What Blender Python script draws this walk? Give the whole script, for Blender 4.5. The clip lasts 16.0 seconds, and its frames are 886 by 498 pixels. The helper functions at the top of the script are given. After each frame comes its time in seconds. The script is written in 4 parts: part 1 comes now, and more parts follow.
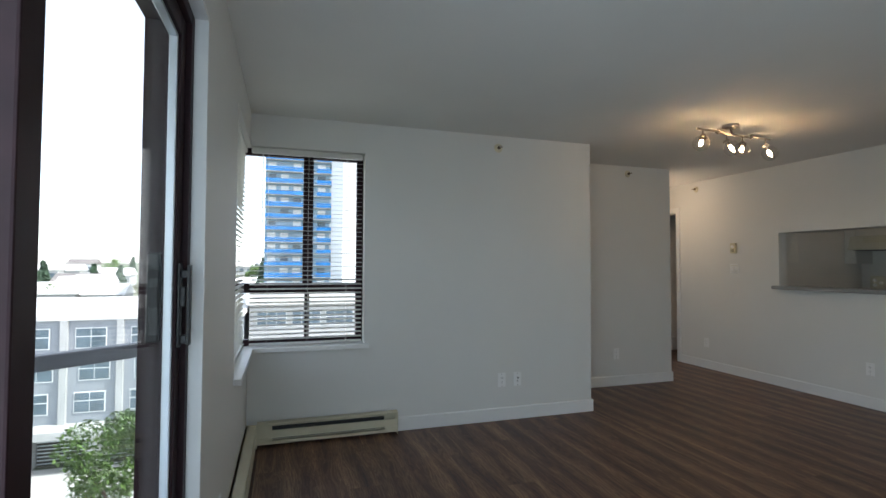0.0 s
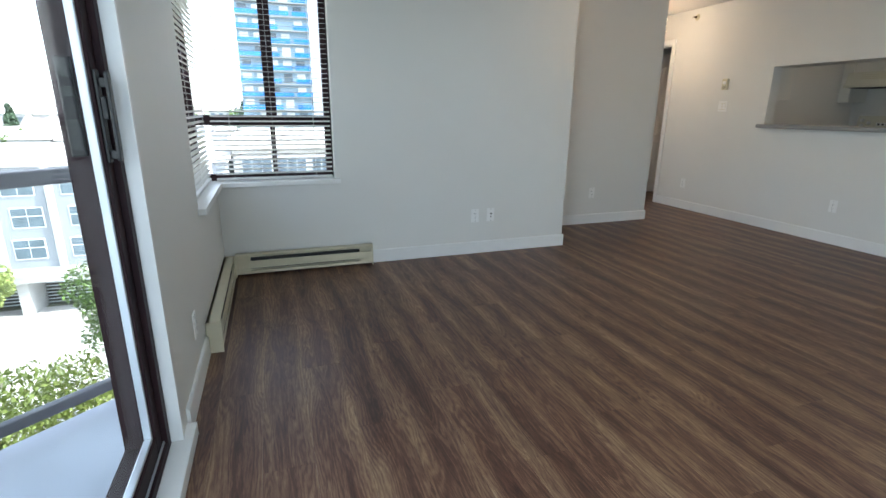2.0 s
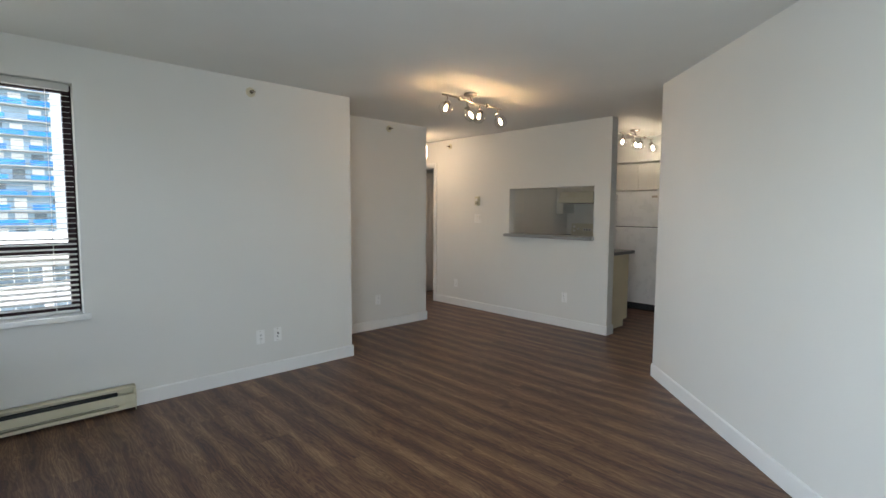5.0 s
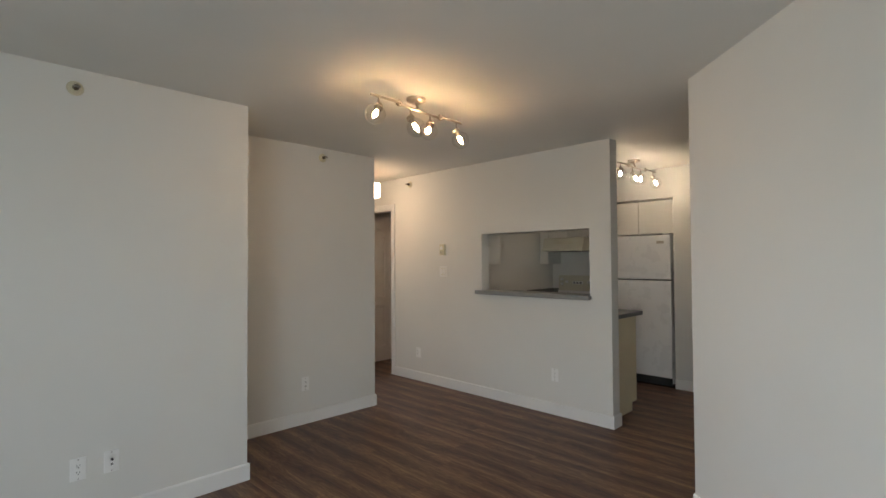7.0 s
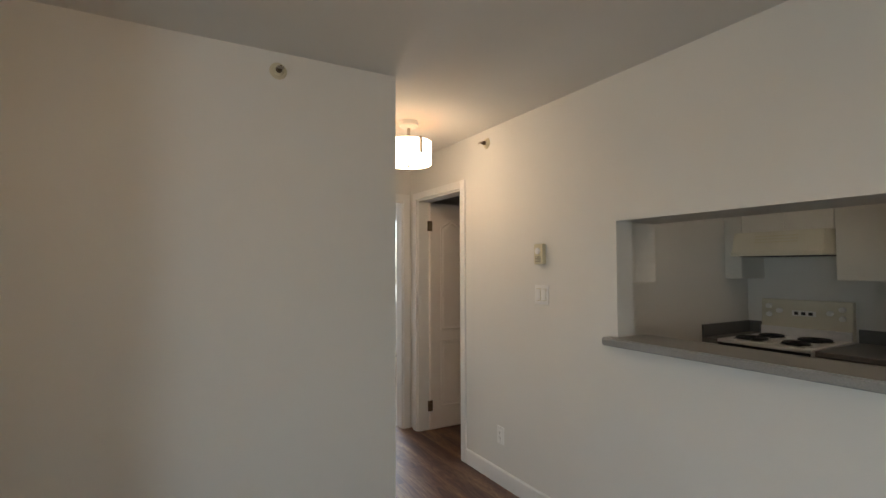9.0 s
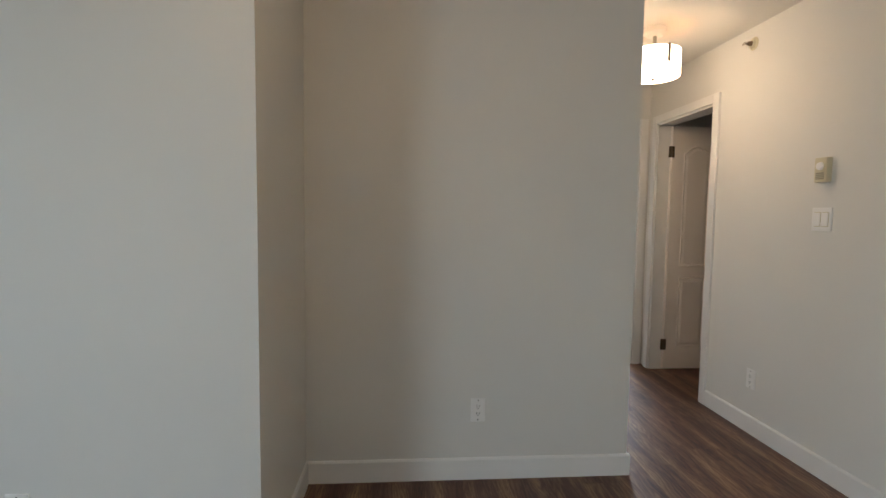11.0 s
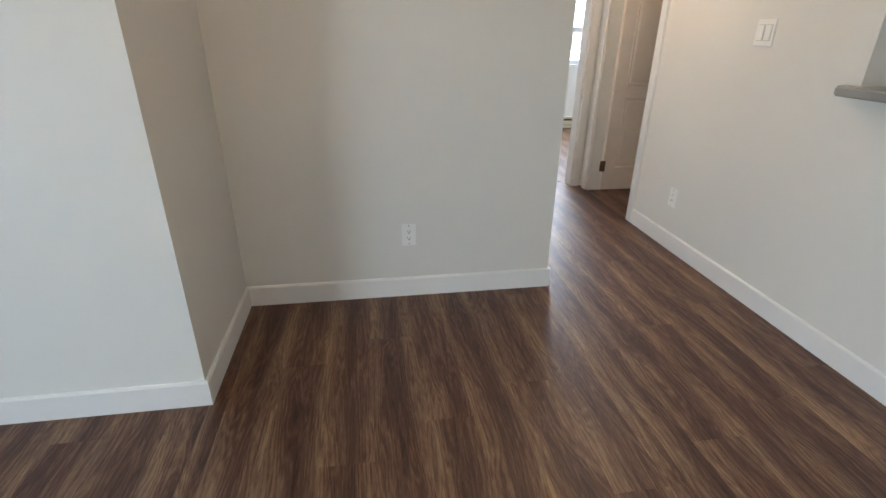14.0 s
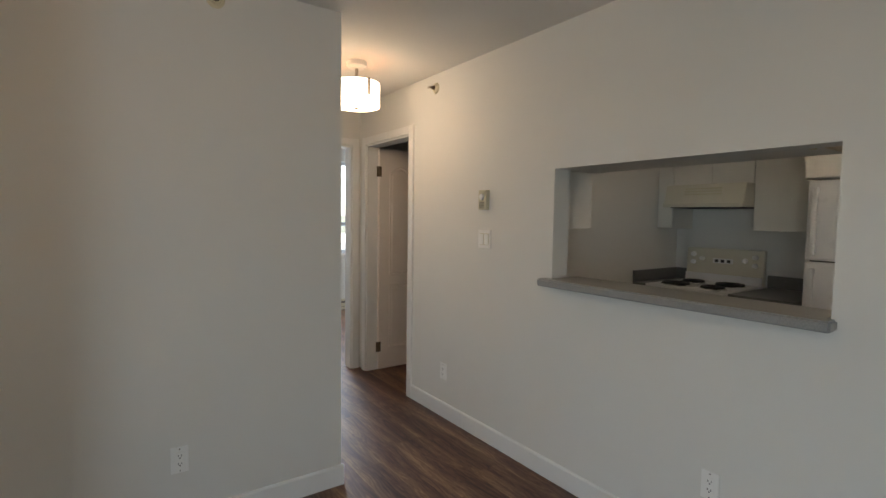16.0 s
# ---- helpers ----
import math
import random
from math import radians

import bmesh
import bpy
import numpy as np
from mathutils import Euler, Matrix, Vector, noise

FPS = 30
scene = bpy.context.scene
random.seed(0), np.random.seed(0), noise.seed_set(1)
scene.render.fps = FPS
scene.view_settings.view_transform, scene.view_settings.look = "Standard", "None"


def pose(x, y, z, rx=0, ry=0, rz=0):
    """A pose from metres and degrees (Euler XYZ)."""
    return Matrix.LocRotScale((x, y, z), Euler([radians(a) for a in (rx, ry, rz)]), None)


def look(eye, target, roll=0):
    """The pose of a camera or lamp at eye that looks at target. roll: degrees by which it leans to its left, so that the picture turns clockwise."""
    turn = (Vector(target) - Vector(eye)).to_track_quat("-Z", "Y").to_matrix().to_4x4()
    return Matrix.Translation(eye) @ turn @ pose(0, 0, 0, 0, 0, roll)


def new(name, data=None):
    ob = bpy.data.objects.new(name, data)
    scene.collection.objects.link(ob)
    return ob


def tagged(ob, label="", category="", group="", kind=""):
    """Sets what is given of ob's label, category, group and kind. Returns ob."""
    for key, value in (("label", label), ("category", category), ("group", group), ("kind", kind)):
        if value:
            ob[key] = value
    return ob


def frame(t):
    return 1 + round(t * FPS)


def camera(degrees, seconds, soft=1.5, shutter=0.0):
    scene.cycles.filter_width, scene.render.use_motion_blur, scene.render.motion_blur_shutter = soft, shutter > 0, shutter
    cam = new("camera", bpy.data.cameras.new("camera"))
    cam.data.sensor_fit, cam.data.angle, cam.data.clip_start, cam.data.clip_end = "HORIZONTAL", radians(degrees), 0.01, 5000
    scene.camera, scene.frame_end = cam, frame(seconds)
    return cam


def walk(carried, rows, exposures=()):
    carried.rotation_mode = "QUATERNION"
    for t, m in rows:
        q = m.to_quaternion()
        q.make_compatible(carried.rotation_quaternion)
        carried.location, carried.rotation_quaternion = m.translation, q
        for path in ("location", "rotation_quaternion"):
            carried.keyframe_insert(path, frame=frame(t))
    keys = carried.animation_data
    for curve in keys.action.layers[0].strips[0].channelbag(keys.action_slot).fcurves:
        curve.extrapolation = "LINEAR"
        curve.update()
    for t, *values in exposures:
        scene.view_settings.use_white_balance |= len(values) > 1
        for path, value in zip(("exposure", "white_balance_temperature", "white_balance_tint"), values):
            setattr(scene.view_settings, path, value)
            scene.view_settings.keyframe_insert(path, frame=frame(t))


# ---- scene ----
cam = camera(84.4, 16.0)
PATH = [
    (0, (0.874, 0.968, 1.298), (1.488, 2.871, 1.363), 0.23),
    (0.5, (0.911, 0.997, 1.237), (1.499, 2.907, 1.151), 0.32),
    (1, (0.928, 1.023, 1.163), (1.511, 2.904, 0.815), 0.41),
    (1.5, (0.958, 1.002, 1.171), (1.547, 2.848, 0.672), 0.48),
    (2, (1.006, 0.965, 1.202), (1.641, 2.781, 0.655), 0.49),
    (2.5, (1.035, 0.859, 1.288), (1.788, 2.616, 0.700), 0.85),
    (3, (1.085, 0.843, 1.299), (2.021, 2.507, 0.704), 0.60),
    (3.5, (1.073, 0.815, 1.333), (2.194, 2.361, 0.737), 0.41),
    (4, (1.074, 0.816, 1.362), (2.322, 2.286, 0.832), 0.19),
    (4.5, (1.035, 0.863, 1.372), (2.367, 2.312, 1.019), 0.30),
    (5, (1.011, 0.859, 1.377), (2.376, 2.313, 1.220), 0.31),
    (7.5, (2.736, 2.117, 1.405), (4.157, 3.523, 1.456), -0.18),
    (8, (3.365, 2.673, 1.427), (4.799, 4.067, 1.471), -0.05),
    (8.5, (3.855, 3.088, 1.409), (5.182, 4.584, 1.465), -0.19),
    (9, (4.041, 3.236, 1.436), (5.035, 4.971, 1.510), -0.22),
    (11.5, (3.940, 3.209, 1.228), (4.049, 5.185, 0.939), 0.71),
    (12, (3.939, 3.229, 1.205), (4.032, 5.147, 0.645), 0.58),
    (12.5, (3.958, 3.237, 1.182), (4.027, 5.096, 0.447), 0.25),
    (13, (3.983, 3.250, 1.221), (4.042, 5.070, 0.394), 0.38),
    (13.5, (4.083, 3.224, 1.252), (4.150, 5.041, 0.419), -0.06),
    (14, (4.123, 3.228, 1.272), (4.408, 5.030, 0.451), 0.55),
    (14.5, (4.114, 3.202, 1.322), (4.725, 4.960, 0.589), 0.67),
    (15, (4.105, 3.131, 1.402), (4.954, 4.860, 0.863), 0.67),
    (15.5, (4.083, 3.158, 1.392), (5.118, 4.844, 1.100), 0.68),
    (16, (4.043, 3.148, 1.399), (5.194, 4.779, 1.271), 0.82),
]
EXPOSURES = [(0.0, 0.82, 6200, 13), (0.5, 0.82, 6200, 13), (1.0, 1.1, 6150, 12), (2.0, 1.6, 6100, 12), (3.0, 1.78, 6200, 12), (5.0, 1.46, 6450, 14), (7.5, 1.3, 6850, 16), (9.0, 1.28, 6750, 15),
             (11.5, 1.5, 6450, 14), (12.0, 1.85, 6350, 14), (12.5, 2.08, 6250, 14), (14.5, 2.08, 6250, 14), (15.2, 1.65, 6350, 14), (16.0, 1.22, 6500, 14)]
walk(cam, [(t, look(eye, target, roll)) for t, eye, target, roll in PATH], EXPOSURES)

# ---- light ----
world = bpy.data.worlds.new("sky_world")
scene.world = world
world.use_nodes = True
wn = world.node_tree.nodes
sky = wn.new("ShaderNodeTexSky")
sky.sky_type = "NISHITA"
sky.sun_disc = False
sky.sun_elevation = radians(55)
sky.sun_rotation = radians(110)
wn["Background"].inputs["Strength"].default_value = 0.15
haze = wn.new("ShaderNodeHueSaturation")
haze.inputs["Saturation"].default_value, haze.inputs["Value"].default_value = 0.45, 1.9
world.node_tree.links.new(sky.outputs["Color"], haze.inputs["Color"])
world.node_tree.links.new(haze.outputs["Color"], wn["Background"].inputs["Color"])
sun = new("sun", bpy.data.lights.new("sun", "SUN"))
sun.data.energy, sun.data.angle, sun.data.color = 4.0, radians(0.5), (1.0, 0.95, 0.88)
sun.matrix_world = look((math.sin(radians(110)) * 40, math.cos(radians(110)) * 40, 57), (0, 0, 0))


def area_lamp(name, eye, target, width, height, watts, colour):
    lamp = new(name, bpy.data.lights.new(name, "AREA"))
    lamp.data.shape, lamp.data.size, lamp.data.size_y = "RECTANGLE", width, height
    lamp.data.energy, lamp.data.color = watts, colour
    lamp.matrix_world = look(eye, target)
    return lamp


# sky light through the sliding door's wide opening and the bedroom window
area_lamp("door_daylight", (0.609, 0.93, 1.05), (3.1, 1.9, 0.95), 1.3, 1.9, 15, (0.69, 0.87, 1.0))
area_lamp("bedroom_daylight", (6.2, 9.93, 1.5), (6.0, 7.0, 0.9), 1.0, 1.2, 26, (0.8, 0.9, 1.0))


# ---- materials ----
def material(name, colour, rough=0.5, metal=0.0, vary=0.06, scale=6.0, bump=0.0, bump_scale=200.0, colour2=None, stretch=(1, 1, 1), coords="Object", spec=0.5):
    m = bpy.data.materials.new(name)
    m.use_nodes = True
    n, l = m.node_tree.nodes, m.node_tree.links
    b = n["Principled BSDF"]
    b.inputs["Metallic"].default_value = metal
    b.inputs["Specular IOR Level"].default_value = spec
    tc = n.new("ShaderNodeTexCoord")
    mp = n.new("ShaderNodeMapping")
    mp.inputs["Scale"].default_value = stretch
    l.new(tc.outputs[coords], mp.inputs["Vector"])
    nz = n.new("ShaderNodeTexNoise")
    nz.inputs["Scale"].default_value, nz.inputs["Detail"].default_value = scale, 6
    l.new(mp.outputs["Vector"], nz.inputs["Vector"])
    rm = n.new("ShaderNodeValToRGB")
    lo = colour2 or [c * (1 - vary) for c in colour]
    hi = colour if colour2 else [min(1, c * (1 + vary)) for c in colour]
    rm.color_ramp.elements[0].position, rm.color_ramp.elements[1].position = 0.3, 0.7
    rm.color_ramp.elements[0].color, rm.color_ramp.elements[1].color = (*lo, 1), (*hi, 1)
    l.new(nz.outputs["Fac"], rm.inputs["Fac"])
    l.new(rm.outputs["Color"], b.inputs["Base Color"])
    rr = n.new("ShaderNodeMapRange")
    rr.inputs["To Min"].default_value, rr.inputs["To Max"].default_value = max(0.02, rough - 0.06), min(1, rough + 0.06)
    l.new(nz.outputs["Fac"], rr.inputs["Value"])
    l.new(rr.outputs["Result"], b.inputs["Roughness"])
    if bump:
        fine = n.new("ShaderNodeTexNoise")
        fine.inputs["Scale"].default_value, fine.inputs["Detail"].default_value = bump_scale, 3
        l.new(mp.outputs["Vector"], fine.inputs["Vector"])
        bp = n.new("ShaderNodeBump")
        bp.inputs["Strength"].default_value, bp.inputs["Distance"].default_value = bump, 0.002
        l.new(fine.outputs["Fac"], bp.inputs["Height"])
        l.new(bp.outputs["Normal"], b.inputs["Normal"])
    return m


def glow(name, colour, strength):
    m = bpy.data.materials.new(name)
    m.use_nodes = True
    b = m.node_tree.nodes["Principled BSDF"]
    b.inputs["Base Color"].default_value = (*colour, 1)
    b.inputs["Emission Color"].default_value = (*colour, 1)
    b.inputs["Emission Strength"].default_value = strength
    return m


def glazing(name, tint=(0.97, 0.99, 0.98), gloss=0.02, edge_gloss=0.16):
    m = bpy.data.materials.new(name)
    m.use_nodes = True
    n, l = m.node_tree.nodes, m.node_tree.links
    n.remove(n["Principled BSDF"])
    clear, shine, mix, edge, power, scale = n.new("ShaderNodeBsdfTransparent"), n.new("ShaderNodeBsdfGlossy"), n.new("ShaderNodeMixShader"), n.new("ShaderNodeLayerWeight"), n.new("ShaderNodeMath"), n.new("ShaderNodeMath")
    clear.inputs["Color"].default_value = (*tint, 1)
    shine.inputs["Roughness"].default_value = gloss
    power.operation, scale.operation = "POWER", "MULTIPLY_ADD"
    power.inputs[1].default_value, scale.inputs[1].default_value, scale.inputs[2].default_value = 4.0, edge_gloss, 0.015
    l.new(edge.outputs["Facing"], power.inputs[0])
    l.new(power.outputs[0], scale.inputs[0])
    l.new(scale.outputs[0], mix.inputs["Fac"])
    l.new(clear.outputs[0], mix.inputs[1])
    l.new(shine.outputs[0], mix.inputs[2])
    l.new(mix.outputs[0], n["Material Output"].inputs["Surface"])
    return m


def plank_wood(name):
    """Grey-brown oak vinyl: long grain, cathedral figure, each plank of its own tone."""
    m = bpy.data.materials.new(name)
    m.use_nodes = True
    n, l = m.node_tree.nodes, m.node_tree.links
    b = n["Principled BSDF"]
    tc, info = n.new("ShaderNodeTexCoord"), n.new("ShaderNodeObjectInfo")
    shift = n.new("ShaderNodeVectorMath")
    shift.operation = "MULTIPLY_ADD"
    shift.inputs[1].default_value = (37, 91, 13)
    l.new(info.outputs["Random"], shift.inputs[0])
    l.new(tc.outputs["Object"], shift.inputs[2])

    def grain(stretch, scale, detail, warp):
        mp, nz = n.new("ShaderNodeMapping"), n.new("ShaderNodeTexNoise")
        mp.inputs["Scale"].default_value = stretch
        nz.inputs["Scale"].default_value, nz.inputs["Detail"].default_value, nz.inputs["Distortion"].default_value = scale, detail, warp
        l.new(shift.outputs[0], mp.inputs["Vector"])
        l.new(mp.outputs["Vector"], nz.inputs["Vector"])
        return nz.outputs["Fac"]

    broad, streak, fine = grain((8, 0.8, 1), 1.5, 6, 1.0), grain((20, 1.6, 1), 2.0, 7, 1.1), grain((150, 14, 1), 1.8, 5, 0.6)
    # dark heartwood wanders along the middle of each plank, paler sapwood at its edges
    flow = grain((0.01, 1.1, 1), 1.0, 2, 0.0)
    axes = n.new("ShaderNodeSeparateXYZ")
    l.new(tc.outputs["Object"], axes.inputs[0])

    def sums(kind, a, b, c=None):
        node = n.new("ShaderNodeMath")
        node.operation = kind
        for k, value in enumerate((a, b, c)):
            if value is None:
                continue
            if isinstance(value, float):
                node.inputs[k].default_value = value
            else:
                l.new(value, node.inputs[k])
        return node.outputs[0]

    side = sums("MULTIPLY_ADD", axes.outputs["X"], 11.2, -1.0)
    wander = sums("MULTIPLY_ADD", flow, 2.2, -1.1)
    heart = sums("ABSOLUTE", sums("ADD", side, wander), None)
    ringed = sums("MULTIPLY_ADD", broad, 2.4, sums("POWER", heart, 1.6))
    wave = sums("SINE", sums("MULTIPLY", ringed, 26.0), None)
    total = sums("MULTIPLY_ADD", broad, 0.42, sums("MULTIPLY", sums("MINIMUM", heart, 1.1), 0.15))
    total = sums("MULTIPLY_ADD", wave, 0.055, total)
    total = sums("MULTIPLY_ADD", streak, 0.36, total)
    total = sums("MULTIPLY_ADD", fine, 0.30, total)
    rm = n.new("ShaderNodeValToRGB")
    stops = [(0.0, (0.034, 0.0115, 0.0075)), (0.34, (0.096, 0.040, 0.024)), (0.62, (0.172, 0.094, 0.052)), (1.0, (0.310, 0.205, 0.115))]
    scale = n.new("ShaderNodeMapRange")
    scale.inputs["From Min"].default_value, scale.inputs["From Max"].default_value = 0.43, 0.85
    l.new(total, scale.inputs["Value"])
    while len(rm.color_ramp.elements) < 4:
        rm.color_ramp.elements.new(0.5)
    for e, (p, c) in zip(rm.color_ramp.elements, stops):
        e.position, e.color = p, (*c, 1)
    l.new(scale.outputs[0], rm.inputs["Fac"])
    tone, hsv = n.new("ShaderNodeMapRange"), n.new("ShaderNodeHueSaturation")
    tone.inputs["To Min"].default_value, tone.inputs["To Max"].default_value = 0.95, 1.06
    l.new(info.outputs["Random"], tone.inputs["Value"])
    l.new(tone.outputs[0], hsv.inputs["Value"])
    l.new(rm.outputs["Color"], hsv.inputs["Color"])
    l.new(hsv.outputs["Color"], b.inputs["Base Color"])
    b.inputs["Roughness"].default_value = 0.42
    rg = n.new("ShaderNodeMapRange")
    rg.inputs["To Min"].default_value, rg.inputs["To Max"].default_value = 0.34, 0.52
    l.new(streak, rg.inputs["Value"])
    l.new(rg.outputs[0], b.inputs["Roughness"])
    bp = n.new("ShaderNodeBump")
    bp.inputs["Strength"].default_value, bp.inputs["Distance"].default_value = 0.25, 0.001
    l.new(fine, bp.inputs["Height"])
    l.new(bp.outputs["Normal"], b.inputs["Normal"])
    return m


PAINT = material("wall_paint", (0.74, 0.735, 0.70), 0.6, vary=0.015, scale=1.6, bump=0.12, bump_scale=260)
CEIL = material("ceiling_paint", (0.74, 0.735, 0.70), 0.8, vary=0.02, scale=2.0, bump=0.2, bump_scale=180)
TRIM = material("trim_paint", (0.82, 0.82, 0.80), 0.35, vary=0.02, scale=5, bump=0.05, bump_scale=90)
WOOD = plank_wood("plank_vinyl")
SUBFLOOR = material("floor_joint", (0.035, 0.024, 0.018), 0.8)
BRONZE = material("bronze_aluminium", (0.028, 0.013, 0.015), 0.5, vary=0.2, scale=12, spec=0.15)
ALU = material("pale_aluminium", (0.62, 0.66, 0.70), 0.35, metal=0.5)
GLASS = glazing("window_glass")
GLOBE = glazing("globe_glass", (0.95, 0.95, 0.94), 0.03, 0.8)
BLIND = material("blind_vinyl", (0.80, 0.79, 0.76), 0.45, vary=0.02)
_n, _l = BLIND.node_tree.nodes, BLIND.node_tree.links
_t, _m = _n.new("ShaderNodeBsdfTranslucent"), _n.new("ShaderNodeMixShader")
_t.inputs["Color"].default_value, _m.inputs["Fac"].default_value = (0.85, 0.85, 0.82, 1), 0.4
_l.new(_n["Principled BSDF"].outputs[0], _m.inputs[1])
_l.new(_t.outputs[0], _m.inputs[2])
_l.new(_m.outputs[0], _n["Material Output"].inputs["Surface"])
CREAM = material("heater_enamel", (0.66, 0.61, 0.45), 0.4, vary=0.04, scale=9, bump=0.05)
DARK = material("dark_slot", (0.03, 0.03, 0.028), 0.6, vary=0.3)
PLASTIC = material("white_plastic", (0.86, 0.86, 0.84), 0.35, vary=0.02)
ALMOND = material("almond_plastic", (0.62, 0.58, 0.42), 0.45, vary=0.04)
NICKEL = material("brushed_nickel", (0.45, 0.41, 0.36), 0.32, metal=1.0, vary=0.1, scale=40)
CHROME = material("chrome", (0.75, 0.75, 0.75), 0.12, metal=1.0, vary=0.02)
BRASS = material("antique_hinge", (0.16, 0.12, 0.08), 0.4, metal=0.9, vary=0.2, scale=30)
DOORP = material("door_paint", (0.86, 0.80, 0.74), 0.38, vary=0.02, bump=0.06, bump_scale=120)
CABINET = material("cabinet_melamine", (0.76, 0.74, 0.68), 0.45, vary=0.02, scale=4)
CABEDGE = material("cabinet_end_panel", (0.68, 0.60, 0.42), 0.5, vary=0.05, scale=4)
APPLIANCE = material("appliance_enamel", (0.78, 0.78, 0.77), 0.28, vary=0.015, bump=0.08, bump_scale=350)
ALMONDSTEEL = material("stove_panel_enamel", (0.66, 0.63, 0.52), 0.35, vary=0.03)
COUNTER = material("grey_laminate", (0.16, 0.165, 0.165), 0.34, vary=0.12, scale=160, colour2=(0.12, 0.12, 0.122))
LEDGE = material("grey_ledge_laminate", (0.32, 0.32, 0.31), 0.36, vary=0.12, scale=160, colour2=(0.25, 0.255, 0.25))
BLACK = material("burner_black", (0.012, 0.012, 0.012), 0.45, vary=0.3)
BULB = glow("bulb_glow", (1.0, 0.64, 0.32), 62.0)
BULB_K = glow("kitchen_bulb_glow", (1.0, 0.80, 0.58), 54.0)
SHADE = glow("lamp_shade_glow", (1.0, 0.74, 0.48), 4.2)
CONCRETE = material("balcony_coating", (0.40, 0.44, 0.50), 0.55, vary=0.1, scale=4, bump=0.1)
FACADE = material("grey_stucco", (0.30, 0.32, 0.345), 0.85, vary=0.06, scale=0.6, bump=0.1, bump_scale=30)
FACADE2 = material("pale_concrete", (0.44, 0.44, 0.43), 0.85, vary=0.1, scale=0.7)
ROOFING = material("pale_roof_membrane", (0.62, 0.61, 0.58), 0.9, vary=0.12, scale=0.5)
DARKROOF = material("dark_shingle_roof", (0.20, 0.18, 0.17), 0.9, vary=0.2, scale=1.2)
OUTGLASS = material("far_window_glass", (0.12, 0.16, 0.19), 0.12, vary=0.3, scale=0.8)
BLUEGLASS = material("blue_balcony_glass", (0.03, 0.20, 0.52), 0.2, vary=0.25, scale=0.4)
TOWERWALL = material("tower_wall", (0.30, 0.42, 0.52), 0.6, vary=0.1, scale=0.3)
ROADM = material("asphalt", (0.13, 0.13, 0.13), 0.9, vary=0.2, scale=0.8, bump=0.3, bump_scale=40)
PAVE = material("sunlit_concrete_paving", (0.48, 0.47, 0.45), 0.9, vary=0.1, scale=0.6)
GRASSY = material("distant_ground", (0.16, 0.17, 0.12), 0.95, vary=0.3, scale=0.05)
LEAF = material("leaf_green", (0.10, 0.17, 0.04), 0.6, vary=0.4, scale=0.9)
LEAF2 = material("leaf_yellow_green", (0.20, 0.25, 0.06), 0.6, vary=0.4, scale=0.9)
CONIFER = material("conifer_green", (0.045, 0.085, 0.045), 0.7, vary=0.4, scale=0.6)
BARK = material("bark", (0.12, 0.09, 0.07), 0.9, vary=0.3, scale=8)
POLEWOOD = material("pole_wood", (0.24, 0.21, 0.18), 0.9, vary=0.2, scale=3)
RAILM = material("rail_grey_paint", (0.10, 0.10, 0.115), 0.45, vary=0.1)


# ---- shapes ----
def box(bm, lo, hi, bevel=0.0):
    """Adds a box from corner lo to corner hi, its edges rounded off by bevel."""
    c = [(a + b) / 2 for a, b in zip(lo, hi)]
    s = [abs(b - a) for a, b in zip(lo, hi)]
    made = bmesh.ops.create_cube(bm, size=1.0, matrix=Matrix.Translation(c) @ Matrix.Diagonal((*s, 1)))
    if bevel:
        edges = list({e for v in made["verts"] for e in v.link_edges})
        bmesh.ops.bevel(bm, geom=edges, offset=min(bevel, min(s) * 0.45), segments=2, affect="EDGES", profile=0.6)
    return bm


def boxes(*items, bevel=0.0):
    bm = bmesh.new()
    for lo, hi in items:
        box(bm, lo, hi, bevel)
    return bm


def rod(bm, a, b, r, r2=None, sides=14):
    """Adds a round bar from a to b."""
    a, b = Vector(a), Vector(b)
    m = Matrix.Translation((a + b) / 2) @ (b - a).to_track_quat("Z", "Y").to_matrix().to_4x4()
    bmesh.ops.create_cone(bm, cap_ends=True, segments=sides, radius1=r, radius2=r if r2 is None else r2, depth=(b - a).length, matrix=m)
    return bm


def ball(bm, c, r, seg=16, squash=(1, 1, 1)):
    bmesh.ops.create_uvsphere(bm, u_segments=seg, v_segments=seg // 2 + 2, radius=r, matrix=Matrix.Translation(c) @ Matrix.Diagonal((*squash, 1)))
    return bm


def prism(points, z0, z1):
    """An upright block over a plan outline."""
    bm = bmesh.new()
    low, high = [bm.verts.new((x, y, z0)) for x, y in points], [bm.verts.new((x, y, z1)) for x, y in points]
    n = len(points)
    bm.faces.new(low[::-1]), bm.faces.new(high)
    for i in range(n):
        bm.faces.new((low[i], low[(i + 1) % n], high[(i + 1) % n], high[i]))
    bmesh.ops.recalc_face_normals(bm, faces=bm.faces[:])
    return bm


def part(name, bm, mat, parent=None, label="", smooth=False):
    mesh = bpy.data.meshes.new(name)
    bm.to_mesh(mesh)
    bm.free()
    mesh.materials.append(mat)
    if smooth:
        for p in mesh.polygons:
            p.use_smooth = True
    ob = new(name, mesh)
    ob.parent = parent
    return tagged(ob, label)


def thing(name, label, category, base=(0, 0, 0), turn=0.0, group=""):
    ob = new(name)
    ob.empty_display_size = 0.1
    ob.matrix_world = pose(*base, 0, 0, turn)
    return tagged(ob, label, category, group)


def structure(name, bm, mat, label, category="wall"):
    return tagged(part(name, bm, mat), label, category, "", "structure")


